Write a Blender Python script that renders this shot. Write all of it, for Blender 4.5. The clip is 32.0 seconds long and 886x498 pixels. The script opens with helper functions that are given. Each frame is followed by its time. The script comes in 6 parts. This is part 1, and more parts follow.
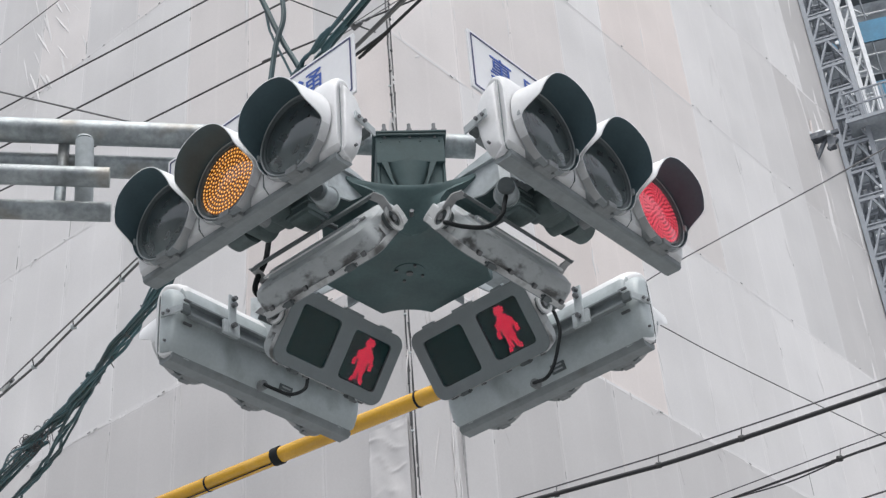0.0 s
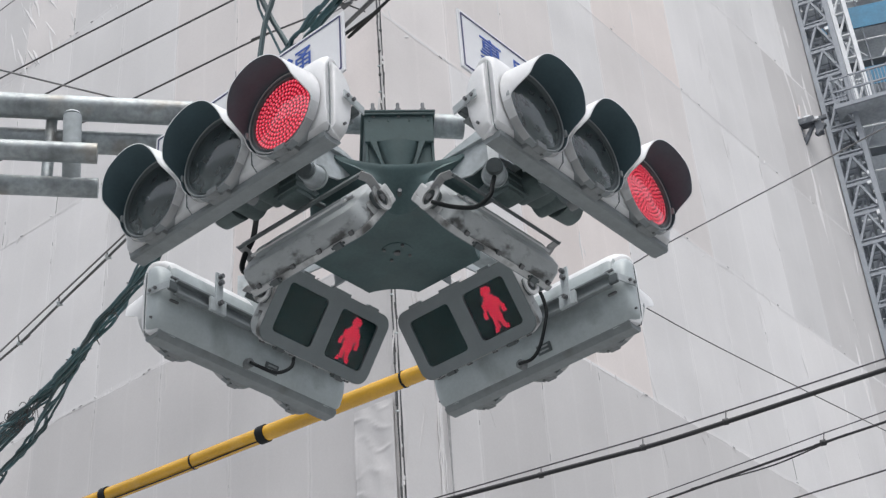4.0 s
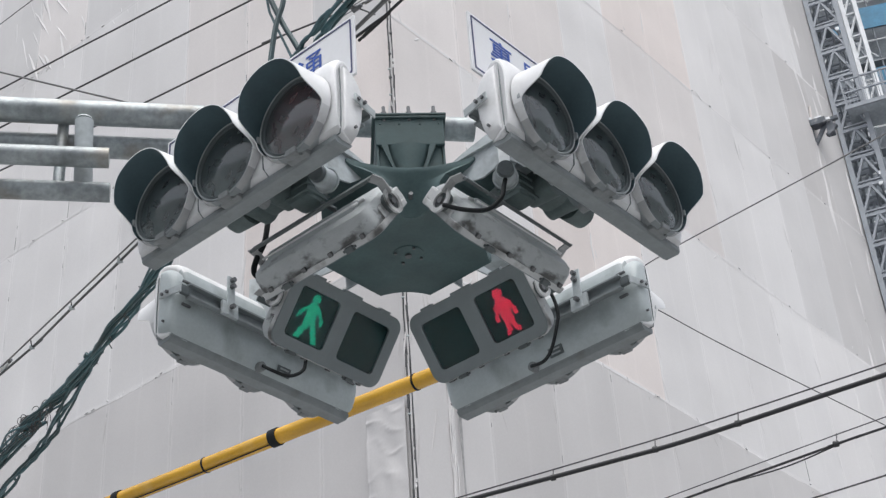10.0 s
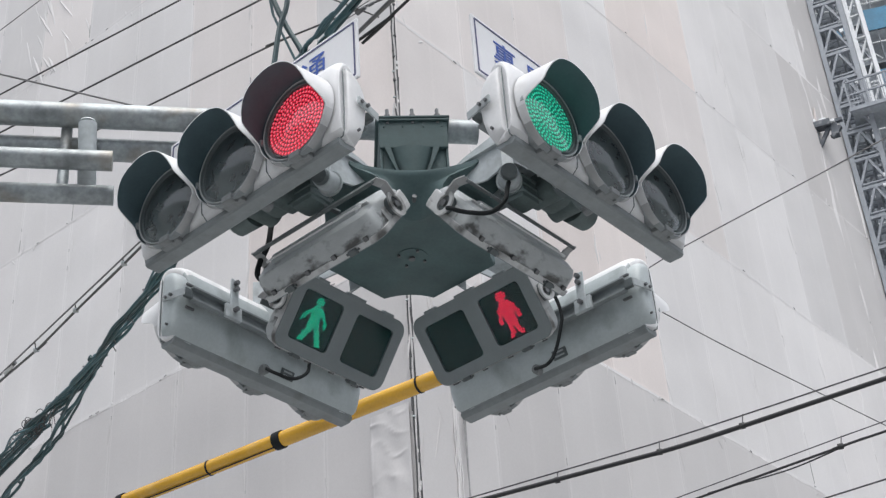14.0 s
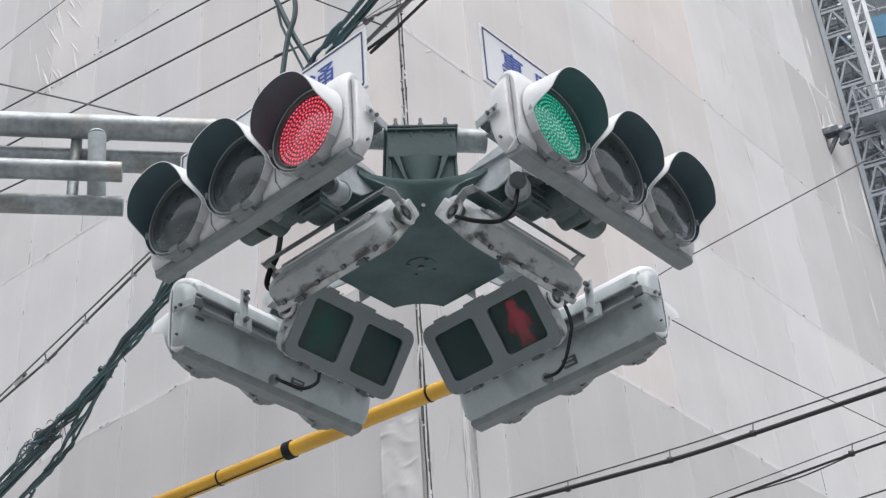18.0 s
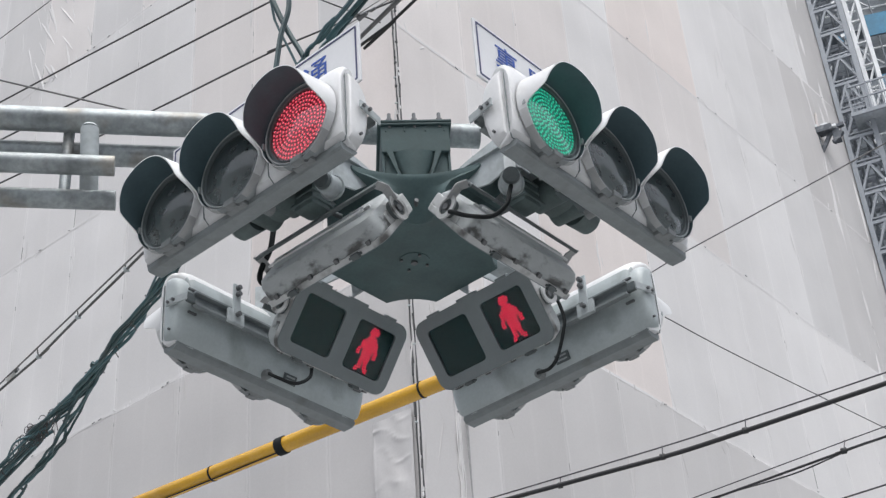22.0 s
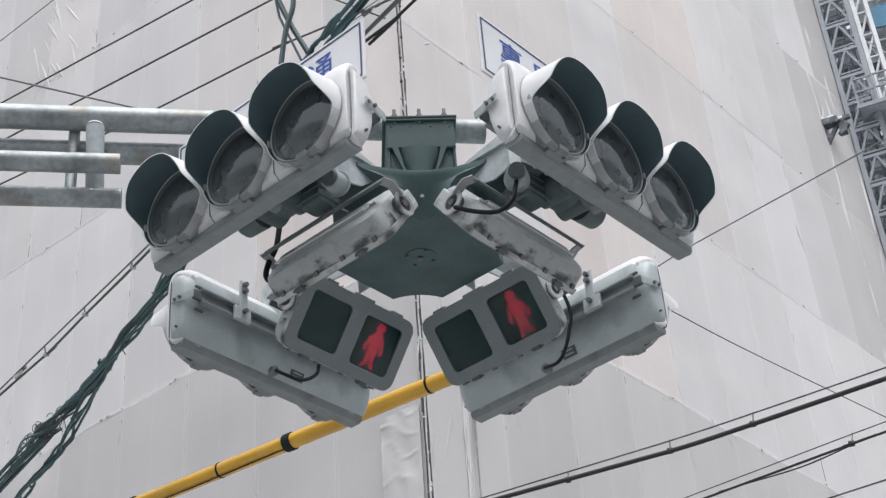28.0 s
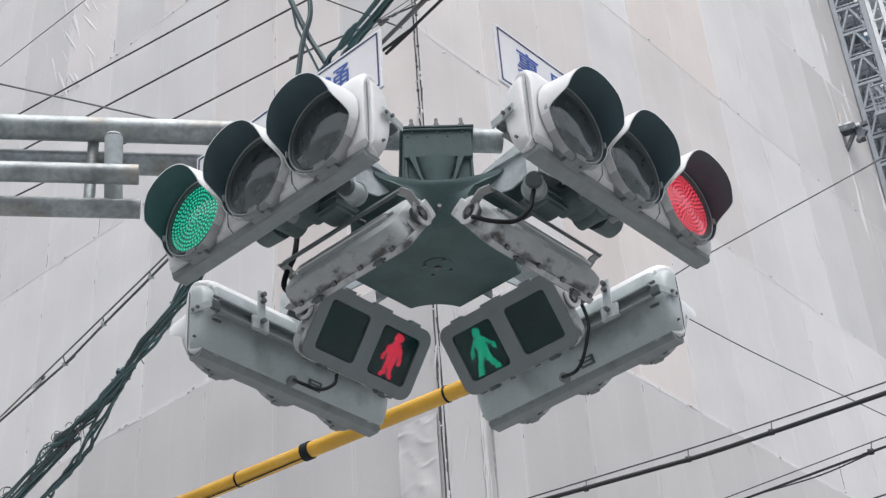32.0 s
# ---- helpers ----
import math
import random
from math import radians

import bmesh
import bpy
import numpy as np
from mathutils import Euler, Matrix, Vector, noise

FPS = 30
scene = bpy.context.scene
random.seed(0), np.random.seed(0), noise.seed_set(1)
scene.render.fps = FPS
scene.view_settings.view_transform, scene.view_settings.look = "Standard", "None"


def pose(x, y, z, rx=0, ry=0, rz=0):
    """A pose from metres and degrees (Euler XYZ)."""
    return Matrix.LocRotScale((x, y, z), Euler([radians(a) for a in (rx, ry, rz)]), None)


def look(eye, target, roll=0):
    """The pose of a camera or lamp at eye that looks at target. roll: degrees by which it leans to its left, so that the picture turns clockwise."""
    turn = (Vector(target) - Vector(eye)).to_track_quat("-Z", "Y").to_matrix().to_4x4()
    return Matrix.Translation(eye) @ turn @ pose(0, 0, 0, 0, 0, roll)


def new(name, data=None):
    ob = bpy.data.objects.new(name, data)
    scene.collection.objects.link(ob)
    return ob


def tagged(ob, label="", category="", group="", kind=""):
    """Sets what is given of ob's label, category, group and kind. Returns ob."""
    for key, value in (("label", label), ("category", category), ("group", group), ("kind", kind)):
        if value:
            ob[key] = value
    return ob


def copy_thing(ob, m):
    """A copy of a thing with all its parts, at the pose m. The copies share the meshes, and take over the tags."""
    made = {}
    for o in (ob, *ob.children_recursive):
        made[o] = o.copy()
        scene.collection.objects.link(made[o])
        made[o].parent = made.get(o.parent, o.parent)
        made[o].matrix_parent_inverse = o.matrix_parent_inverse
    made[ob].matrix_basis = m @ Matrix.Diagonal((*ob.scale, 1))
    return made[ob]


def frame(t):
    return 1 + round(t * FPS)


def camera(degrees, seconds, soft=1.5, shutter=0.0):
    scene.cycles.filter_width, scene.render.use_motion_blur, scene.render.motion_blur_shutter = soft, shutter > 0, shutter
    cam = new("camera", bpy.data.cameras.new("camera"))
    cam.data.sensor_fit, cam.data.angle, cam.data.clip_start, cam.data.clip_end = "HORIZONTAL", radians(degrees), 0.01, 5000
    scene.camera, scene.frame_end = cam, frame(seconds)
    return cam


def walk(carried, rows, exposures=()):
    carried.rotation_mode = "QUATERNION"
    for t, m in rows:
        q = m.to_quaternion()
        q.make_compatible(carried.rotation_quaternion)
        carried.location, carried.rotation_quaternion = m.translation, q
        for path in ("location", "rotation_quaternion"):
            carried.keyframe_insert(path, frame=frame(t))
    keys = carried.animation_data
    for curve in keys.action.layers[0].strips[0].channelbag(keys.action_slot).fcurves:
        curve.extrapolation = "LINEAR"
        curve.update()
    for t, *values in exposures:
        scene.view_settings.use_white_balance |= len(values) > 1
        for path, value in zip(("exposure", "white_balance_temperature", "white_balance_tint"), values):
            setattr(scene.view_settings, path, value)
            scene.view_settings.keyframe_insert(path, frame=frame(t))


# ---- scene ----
# ---- camera and its walk ----
cam = camera(32.889, 32.0, soft=1.35)
EYE = Vector((0.0, -5.816, 1.55))
ZH = 5.255          # height of the underside of the vehicle signals


def aim(pitch, yaw, roll, dx, dy, dz):
    """A camera pose from pitch, yaw, roll in degrees and a small shift of the eye."""
    p, y = radians(pitch), radians(yaw)
    eye = EYE + Vector((dx, dy, dz))
    return look(eye, eye + Vector((math.sin(y) * math.cos(p), math.cos(y) * math.cos(p), math.sin(p))), roll)


walk(cam, [
    (0, aim(34.930, 1.594, -4.716, 0.000, -0.000, 0.000)),
    (0.5, aim(34.830, 1.585, -4.691, 0.003, 0.002, 0.000)),
    (1, aim(34.523, 1.273, -4.363, 0.000, 0.001, 0.000)),
    (1.5, aim(34.157, 1.058, -4.057, 0.001, 0.006, 0.000)),
    (2, aim(33.926, 1.091, -3.914, -0.001, 0.015, -0.001)),
    (2.5, aim(33.851, 1.283, -3.894, -0.004, 0.014, -0.002)),
    (3, aim(33.978, 1.751, -4.139, -0.002, 0.011, -0.005)),
    (3.5, aim(34.117, 2.116, -4.375, -0.004, 0.006, -0.007)),
    (5.5, aim(34.259, 2.083, -4.444, 0.004, -0.003, 0.001)),
    (6, aim(34.376, 1.936, -4.372, 0.002, -0.001, -0.003)),
    (6.5, aim(34.388, 1.828, -4.314, -0.001, 0.003, -0.003)),
    (7, aim(34.401, 1.748, -4.306, -0.002, 0.004, -0.002)),
    (7.5, aim(34.458, 1.675, -4.328, 0.000, 0.001, -0.004)),
    (8, aim(34.393, 1.657, -4.334, 0.002, -0.003, -0.006)),
    (8.5, aim(34.347, 1.619, -4.369, 0.002, -0.003, -0.004)),
    (9, aim(34.268, 1.547, -4.338, 0.003, -0.004, -0.006)),
    (9.5, aim(34.245, 1.616, -4.357, 0.000, 0.002, -0.005)),
    (10, aim(34.303, 1.624, -4.348, -0.004, -0.002, -0.006)),
    (10.5, aim(34.376, 1.688, -4.415, -0.001, -0.004, -0.005)),
    (11, aim(34.376, 1.651, -4.407, 0.001, -0.007, -0.001)),
    (11.5, aim(34.468, 1.575, -4.416, 0.002, -0.006, -0.004)),
    (12, aim(34.396, 1.392, -4.270, 0.001, -0.006, -0.001)),
    (12.5, aim(34.436, 1.283, -4.168, 0.001, -0.004, -0.005)),
    (13, aim(34.407, 1.207, -4.118, -0.000, -0.003, -0.003)),
    (13.5, aim(34.448, 1.370, -4.177, -0.002, 0.002, -0.002)),
    (14, aim(34.399, 1.431, -4.285, 0.000, -0.000, -0.002)),
    (14.5, aim(34.484, 1.554, -4.447, -0.000, -0.001, -0.006)),
    (16.5, aim(34.677, 1.429, -4.452, -0.003, -0.005, -0.009)),
    (17, aim(34.721, 1.319, -4.449, -0.002, -0.000, -0.005)),
    (17.5, aim(34.761, 1.128, -4.396, -0.002, -0.002, -0.004)),
    (18, aim(34.775, 1.054, -4.395, -0.002, -0.003, -0.006)),
    (18.5, aim(34.703, 1.139, -4.443, -0.001, 0.003, 0.000)),
    (19, aim(34.692, 1.306, -4.525, 0.002, 0.004, -0.005)),
    (19.5, aim(34.659, 1.464, -4.543, 0.001, 0.003, -0.005)),
    (20, aim(34.592, 1.500, -4.508, 0.005, 0.003, -0.005)),
    (20.5, aim(34.561, 1.574, -4.513, 0.005, 0.003, -0.007)),
    (21, aim(34.500, 1.584, -4.530, 0.002, 0.008, -0.004)),
    (21.5, aim(34.445, 1.495, -4.493, -0.001, 0.008, -0.004)),
    (22, aim(34.654, 1.361, -4.408, -0.002, 0.009, -0.010)),
    (22.5, aim(34.667, 1.360, -4.454, -0.004, 0.008, -0.005)),
    (23, aim(34.651, 1.211, -4.300, -0.003, 0.004, -0.003)),
    (23.5, aim(34.759, 1.330, -4.399, -0.002, 0.007, -0.005)),
    (24, aim(34.800, 1.291, -4.406, -0.002, 0.004, -0.008)),
    (24.5, aim(34.796, 1.242, -4.466, -0.002, -0.001, -0.004)),
    (25, aim(34.985, 1.134, -4.493, -0.001, -0.004, -0.008)),
    (25.5, aim(34.865, 1.011, -4.469, -0.000, -0.005, -0.003)),
    (27.5, aim(34.437, 1.018, -4.498, -0.002, 0.012, -0.006)),
    (28, aim(34.483, 1.046, -4.610, 0.000, 0.008, -0.007)),
    (28.5, aim(34.615, 0.973, -4.692, 0.002, 0.004, -0.007)),
    (29, aim(34.751, 0.860, -4.738, 0.002, 0.001, -0.008)),
    (29.5, aim(34.771, 0.770, -4.746, 0.004, -0.004, -0.009)),
    (30, aim(34.789, 0.661, -4.653, 0.005, -0.003, -0.009)),
    (30.5, aim(34.839, 0.532, -4.552, 0.004, 0.000, -0.009)),
    (31, aim(34.792, 0.437, -4.510, 0.003, 0.001, -0.008)),
    (31.5, aim(34.843, 0.378, -4.414, -0.000, 0.003, -0.007)),
    (32, aim(34.838, 0.290, -4.341, -0.002, -0.003, -0.006)),
], [(0, 0.65), (1, 0.63), (2, 0.61), (3, 0.59), (4.5, 0.62), (6, 0.65), (32, 0.65)])

# ---- world, sun, exposure ----
SUN_AZ, SUN_EL = 172.0, 71.0     # degrees from north (+y) clockwise, above the horizon
world = bpy.data.worlds.new("overcast_sky")
scene.world = world
world.use_nodes = True
wt = world.node_tree
sky = wt.nodes.new("ShaderNodeTexSky")
sky.sky_type, sky.sun_disc = "NISHITA", False
sky.sun_elevation, sky.sun_rotation = radians(SUN_EL), radians(SUN_AZ)
sky.air_density, sky.dust_density, sky.ozone_density = 1.0, 4.0, 1.0
grey = wt.nodes.new("ShaderNodeHueSaturation")
grey.inputs["Saturation"].default_value = 0.33
wt.links.new(sky.outputs[0], grey.inputs["Color"])
wt.links.new(grey.outputs[0], wt.nodes["Background"].inputs["Color"])
wt.nodes["Background"].inputs["Strength"].default_value = 0.15
sun_data = bpy.data.lights.new("sun", "SUN")
sun_data.energy, sun_data.angle, sun_data.color = 1.0, radians(60), (0.985, 0.99, 1.0)
sun_ob = new("sun", sun_data)
a, e = radians(SUN_AZ), radians(SUN_EL)
sun_ob.matrix_world = look(Vector((math.sin(a) * math.cos(e), math.cos(a) * math.cos(e), math.sin(e))) * 60, (0, 0, 0))

# ---- materials ----
SHEET_W, SHEET_H = 1.8, 5.1         # one sheet of scaffold netting


def surface(name, col, rough=0.5, metal=0.0, var=0.12, scale=5.0, fine=70.0, bump=0.15, stain=None, amount=0.0,
            stretch=(1, 1, 1), per_object=0.0, spec=0.5, cover=0.0, seam=None):
    """A painted, metal or plastic surface: broad blotches, fine grain, stains and relief."""
    m = bpy.data.materials.new(name)
    m.use_nodes = True
    nt = m.node_tree
    n, ln = nt.nodes, nt.links
    b = n["Principled BSDF"]
    co = n.new("ShaderNodeTexCoord")
    mp = n.new("ShaderNodeMapping")
    mp.inputs["Scale"].default_value = stretch
    ln.new(co.outputs["Object"], mp.inputs["Vector"])
    big = n.new("ShaderNodeTexNoise")
    big.inputs["Scale"].default_value, big.inputs["Detail"].default_value = scale, 5
    ln.new(mp.outputs[0], big.inputs["Vector"])
    small = n.new("ShaderNodeTexNoise")
    small.inputs["Scale"].default_value, small.inputs["Detail"].default_value = fine, 3
    ln.new(mp.outputs[0], small.inputs["Vector"])
    ramp = n.new("ShaderNodeMapRange")
    ramp.inputs[1].default_value, ramp.inputs[2].default_value = 0.3, 0.7
    ramp.inputs[3].default_value, ramp.inputs[4].default_value = 1 - var, 1 + var
    ln.new(big.outputs[0], ramp.inputs[0])
    r2 = n.new("ShaderNodeMapRange")
    r2.inputs[1].default_value, r2.inputs[2].default_value = 0.3, 0.7
    r2.inputs[3].default_value, r2.inputs[4].default_value = 1 - var * 0.4, 1 + var * 0.4
    ln.new(small.outputs[0], r2.inputs[0])
    mul = n.new("ShaderNodeMath")
    mul.operation = "MULTIPLY"
    ln.new(ramp.outputs[0], mul.inputs[0])
    ln.new(r2.outputs[0], mul.inputs[1])
    tone = mul
    if per_object:
        oi = n.new("ShaderNodeObjectInfo")
        r3 = n.new("ShaderNodeMapRange")
        r3.inputs[3].default_value, r3.inputs[4].default_value = 1 - per_object, 1 + per_object
        ln.new(oi.outputs["Random"], r3.inputs[0])
        tone = n.new("ShaderNodeMath")
        tone.operation = "MULTIPLY"
        ln.new(mul.outputs[0], tone.inputs[0])
        ln.new(r3.outputs[0], tone.inputs[1])
    mix = n.new("ShaderNodeVectorMath")
    mix.operation = "SCALE"
    mix.inputs[0].default_value = col
    ln.new(tone.outputs[0], mix.inputs["Scale"])
    out = mix.outputs[0]
    if stain:
        sn = n.new("ShaderNodeTexNoise")
        sn.inputs["Scale"].default_value, sn.inputs["Detail"].default_value = scale * 0.8, 6
        of = n.new("ShaderNodeVectorMath")
        of.inputs[1].default_value = (7.3, 2.1, 4.4)
        ln.new(mp.outputs[0], of.inputs[0])
        ln.new(of.outputs[0], sn.inputs["Vector"])
        sr = n.new("ShaderNodeMapRange")
        sr.inputs[1].default_value, sr.inputs[2].default_value = 0.54 - cover, 0.74 - 2 * cover
        sr.inputs[4].default_value = amount
        worn = sn.outputs[0]
        if seam:                    # dirt gathers along one edge, by depth from it
            at, reach, gain = seam
            sx, sm2, add = n.new("ShaderNodeSeparateXYZ"), n.new("ShaderNodeMapRange"), n.new("ShaderNodeMath")
            ln.new(co.outputs["Object"], sx.inputs[0])
            ln.new(sx.outputs["Y"], sm2.inputs[0])
            sm2.inputs[1].default_value, sm2.inputs[2].default_value = at, at + reach
            sm2.inputs[3].default_value, sm2.inputs[4].default_value = gain, -0.08
            ln.new(worn, add.inputs[0])
            ln.new(sm2.outputs[0], add.inputs[1])
            worn = add.outputs[0]
        ln.new(worn, sr.inputs[0])
        sm = n.new("ShaderNodeMix")
        sm.data_type = "RGBA"
        sm.inputs["B"].default_value = (*stain, 1)
        ln.new(sr.outputs[0], sm.inputs["Factor"])
        ln.new(out, sm.inputs["A"])
        out = sm.outputs["Result"]
    ln.new(out, b.inputs["Base Color"])
    rr = n.new("ShaderNodeMapRange")
    rr.inputs[3].default_value, rr.inputs[4].default_value = max(rough - 0.12, 0.03), min(rough + 0.12, 1)
    ln.new(big.outputs[0], rr.inputs[0])
    ln.new(rr.outputs[0], b.inputs["Roughness"])
    b.inputs["Metallic"].default_value = metal
    b.inputs["Specular IOR Level"].default_value = spec
    bp = n.new("ShaderNodeBump")
    bp.inputs["Strength"].default_value, bp.inputs["Distance"].default_value = bump, 0.004
    ln.new(small.outputs[0], bp.inputs["Height"])
    ln.new(bp.outputs[0], b.inputs["Normal"])
    return m


def clear(name, col, rough=0.03, see=0.86, wavy=0.12, ior=1.5, dust=0.0):
    """Clear cover glass: mostly see-through, with a mirror gloss that grows at grazing angles."""
    m = bpy.data.materials.new(name)
    m.use_nodes = True
    n, ln = m.node_tree.nodes, m.node_tree.links
    n.remove(n["Principled BSDF"])
    tr, gl, mx, fr = (n.new("ShaderNodeBsdfTransparent"), n.new("ShaderNodeBsdfGlossy"), n.new("ShaderNodeMixShader"),
                      n.new("ShaderNodeFresnel"))
    tr.inputs["Color"].default_value = (see * col[0], see * col[1], see * col[2], 1)
    gl.inputs["Roughness"].default_value = rough
    fr.inputs["IOR"].default_value = ior
    tc, wave, bp = n.new("ShaderNodeTexCoord"), n.new("ShaderNodeTexNoise"), n.new("ShaderNodeBump")
    wave.inputs["Scale"].default_value, wave.inputs["Detail"].default_value = 16, 2
    bp.inputs["Strength"].default_value, bp.inputs["Distance"].default_value = wavy, 0.02
    ln.new(tc.outputs["Object"], wave.inputs["Vector"])
    ln.new(wave.outputs[0], bp.inputs["Height"])
    ln.new(bp.outputs[0], gl.inputs["Normal"])
    ln.new(fr.outputs[0], mx.inputs[0])
    ln.new(tr.outputs[0], mx.inputs[1])
    ln.new(gl.outputs[0], mx.inputs[2])
    if dust:
        df, m2 = n.new("ShaderNodeBsdfDiffuse"), n.new("ShaderNodeMixShader")
        df.inputs["Color"].default_value = (0.62, 0.65, 0.66, 1)
        m2.inputs[0].default_value = dust
        ln.new(mx.outputs[0], m2.inputs[1])
        ln.new(df.outputs[0], m2.inputs[2])
        mx = m2
    ln.new(mx.outputs[0], n["Material Output"].inputs["Surface"])
    return m


def tinted(name, col, passes):
    """A thin smoked layer that lets part of the light through."""
    m = bpy.data.materials.new(name)
    m.use_nodes = True
    n, ln = m.node_tree.nodes, m.node_tree.links
    n.remove(n["Principled BSDF"])
    add, tr, df, co, tex, mr, sc = (n.new("ShaderNodeAddShader"), n.new("ShaderNodeBsdfTransparent"), n.new("ShaderNodeBsdfDiffuse"), n.new("ShaderNodeTexCoord"),
                                    n.new("ShaderNodeTexNoise"), n.new("ShaderNodeMapRange"), n.new("ShaderNodeVectorMath"))
    tr.inputs["Color"].default_value = (passes, passes, passes, 1)
    tex.inputs["Scale"].default_value = 14
    mr.inputs[3].default_value, mr.inputs[4].default_value = (1 - passes) * 0.8, (1 - passes) * 1.2
    sc.operation = "SCALE"
    sc.inputs[0].default_value = col
    ln.new(co.outputs["Object"], tex.inputs["Vector"])
    ln.new(tex.outputs[0], mr.inputs[0])
    ln.new(mr.outputs[0], sc.inputs["Scale"])
    ln.new(sc.outputs[0], df.inputs["Color"])
    ln.new(tr.outputs[0], add.inputs[0])
    ln.new(df.outputs[0], add.inputs[1])
    ln.new((add if max(col) > 0 else tr).outputs[0], n["Material Output"].inputs["Surface"])
    return m


def glow(name, tip, skirt, height, strong, weak):
    """Light-emitting diodes: a bright tip on a dimmer skirt."""
    m = bpy.data.materials.new(name)
    m.use_nodes = True
    n, ln = m.node_tree.nodes, m.node_tree.links
    n.remove(n["Principled BSDF"])
    em, co, sp, mr, mx, st = (n.new("ShaderNodeEmission"), n.new("ShaderNodeTexCoord"), n.new("ShaderNodeSeparateXYZ"),
                              n.new("ShaderNodeMapRange"), n.new("ShaderNodeMix"), n.new("ShaderNodeMapRange"))
    mx.data_type = "RGBA"
    mx.inputs["A"].default_value, mx.inputs["B"].default_value = (*skirt, 1), (*tip, 1)
    ln.new(co.outputs["Object"], sp.inputs[0])
    for r, lo, hi in ((mr, 0, 1), (st, weak, strong)):
        r.inputs[1].default_value, r.inputs[2].default_value = -height * 0.35, -height * 0.9
        r.inputs[3].default_value, r.inputs[4].default_value = lo, hi
        ln.new(sp.outputs["Y"], r.inputs[0])
    ln.new(mr.outputs[0], mx.inputs["Factor"])
    ln.new(mx.outputs["Result"], em.inputs["Color"])
    ln.new(st.outputs[0], em.inputs["Strength"])
    ln.new(em.outputs[0], n["Material Output"].inputs["Surface"])
    return m


def sheet_cloth(name, k, warm=0.0):
    """Scaffold netting: pale woven cloth, each sheet of its own tone, with streaks and slack folds."""
    m = bpy.data.materials.new(name)
    m.use_nodes = True
    n, ln = m.node_tree.nodes, m.node_tree.links
    b = n["Principled BSDF"]
    oi, ramp = n.new("ShaderNodeObjectInfo"), n.new("ShaderNodeValToRGB")
    ramp.color_ramp.interpolation = "CONSTANT"
    tones = [(i * 0.17, (k * v * (1.003 + 0.8 * warm * w), k * v * (0.997 - 0.3 * warm * w), k * v * (1.004 - 0.85 * warm * w))) for i, (v, w) in
             enumerate(((0.96, 0.85), (1.0, 1.0), (1.035, 0.75), (0.95, 0.8), (1.0, 0.7), (1.05, 0.9)))]
    for i, (at, c) in enumerate(tones):
        el = ramp.color_ramp.elements[i] if i < 2 else ramp.color_ramp.elements.new(at)
        el.position, el.color = at, (*c, 1)
    ln.new(oi.outputs["Random"], ramp.inputs[0])
    co, mp = n.new("ShaderNodeTexCoord"), n.new("ShaderNodeMapping")
    ln.new(co.outputs["Object"], mp.inputs["Vector"])
    mp.inputs["Scale"].default_value = (3.0, 3.0, 0.25)
    geo = n.new("ShaderNodeNewGeometry")
    mpw = n.new("ShaderNodeMapping")
    mpw.inputs["Scale"].default_value = (0.8, 0.8, 0.09)
    ln.new(geo.outputs["Position"], mpw.inputs["Vector"])
    streak, cloud, weave = (n.new("ShaderNodeTexNoise") for _ in range(3))
    streak.inputs["Scale"].default_value, streak.inputs["Detail"].default_value = 1.0, 5
    cloud.inputs["Scale"].default_value, cloud.inputs["Detail"].default_value = 0.5, 4
    weave.inputs["Scale"].default_value, weave.inputs["Detail"].default_value = 30, 3
    ln.new(mpw.outputs[0], streak.inputs["Vector"])
    ln.new(geo.outputs["Position"], cloud.inputs["Vector"])
    ln.new(geo.outputs["Position"], weave.inputs["Vector"])
    tot = None
    for tex, amp in ((streak, 0.03), (cloud, 0.05), (weave, 0.03)):
        r = n.new("ShaderNodeMapRange")
        r.inputs[1].default_value, r.inputs[2].default_value = 0.25, 0.75
        r.inputs[3].default_value, r.inputs[4].default_value = 1 - amp, 1 + amp
        ln.new(tex.outputs[0], r.inputs[0])
        if tot is None:
            tot = r
        else:
            k = n.new("ShaderNodeMath")
            k.operation = "MULTIPLY"
            ln.new(tot.outputs[0], k.inputs[0])
            ln.new(r.outputs[0], k.inputs[1])
            tot = k
    # overlapping joints: a pale ragged band with a thin shaded edge, along all four sides
    sep, rag = n.new("ShaderNodeSeparateXYZ"), n.new("ShaderNodeTexNoise")
    rag.inputs["Scale"].default_value, rag.inputs["Detail"].default_value = 5.0, 6
    ln.new(geo.outputs["Position"], rag.inputs["Vector"])
    ln.new(co.outputs["Object"], sep.inputs[0])
    for axis, period, wide, stops in (("X", SHEET_W / 2, 0.10, ((0.0, 0.93), (0.1, 0.95), (0.16, 1.06), (0.5, 1.05), (0.62, 1.0))), ("X", 0.45, 0.05, ((0.0, 1.025), (0.4, 1.02), (1.0, 1.0))),
                                      ("Z", SHEET_H / 2, 0.13, ((0.0, 0.965), (0.1, 0.975), (0.18, 1.06), (0.45, 1.05), (0.7, 1.0)))):
        wob, pp, mr, rp, k = (n.new("ShaderNodeMath"), n.new("ShaderNodeMath"), n.new("ShaderNodeMapRange"), n.new("ShaderNodeValToRGB"), n.new("ShaderNodeMath"))
        wob.operation, wob.inputs[1].default_value = "MULTIPLY_ADD", 0.085
        ln.new(rag.outputs[0], wob.inputs[0])
        ofs = n.new("ShaderNodeMath")
        ofs.inputs[1].default_value = -0.042
        ln.new(sep.outputs[axis], ofs.inputs[0])
        ln.new(ofs.outputs[0], wob.inputs[2])
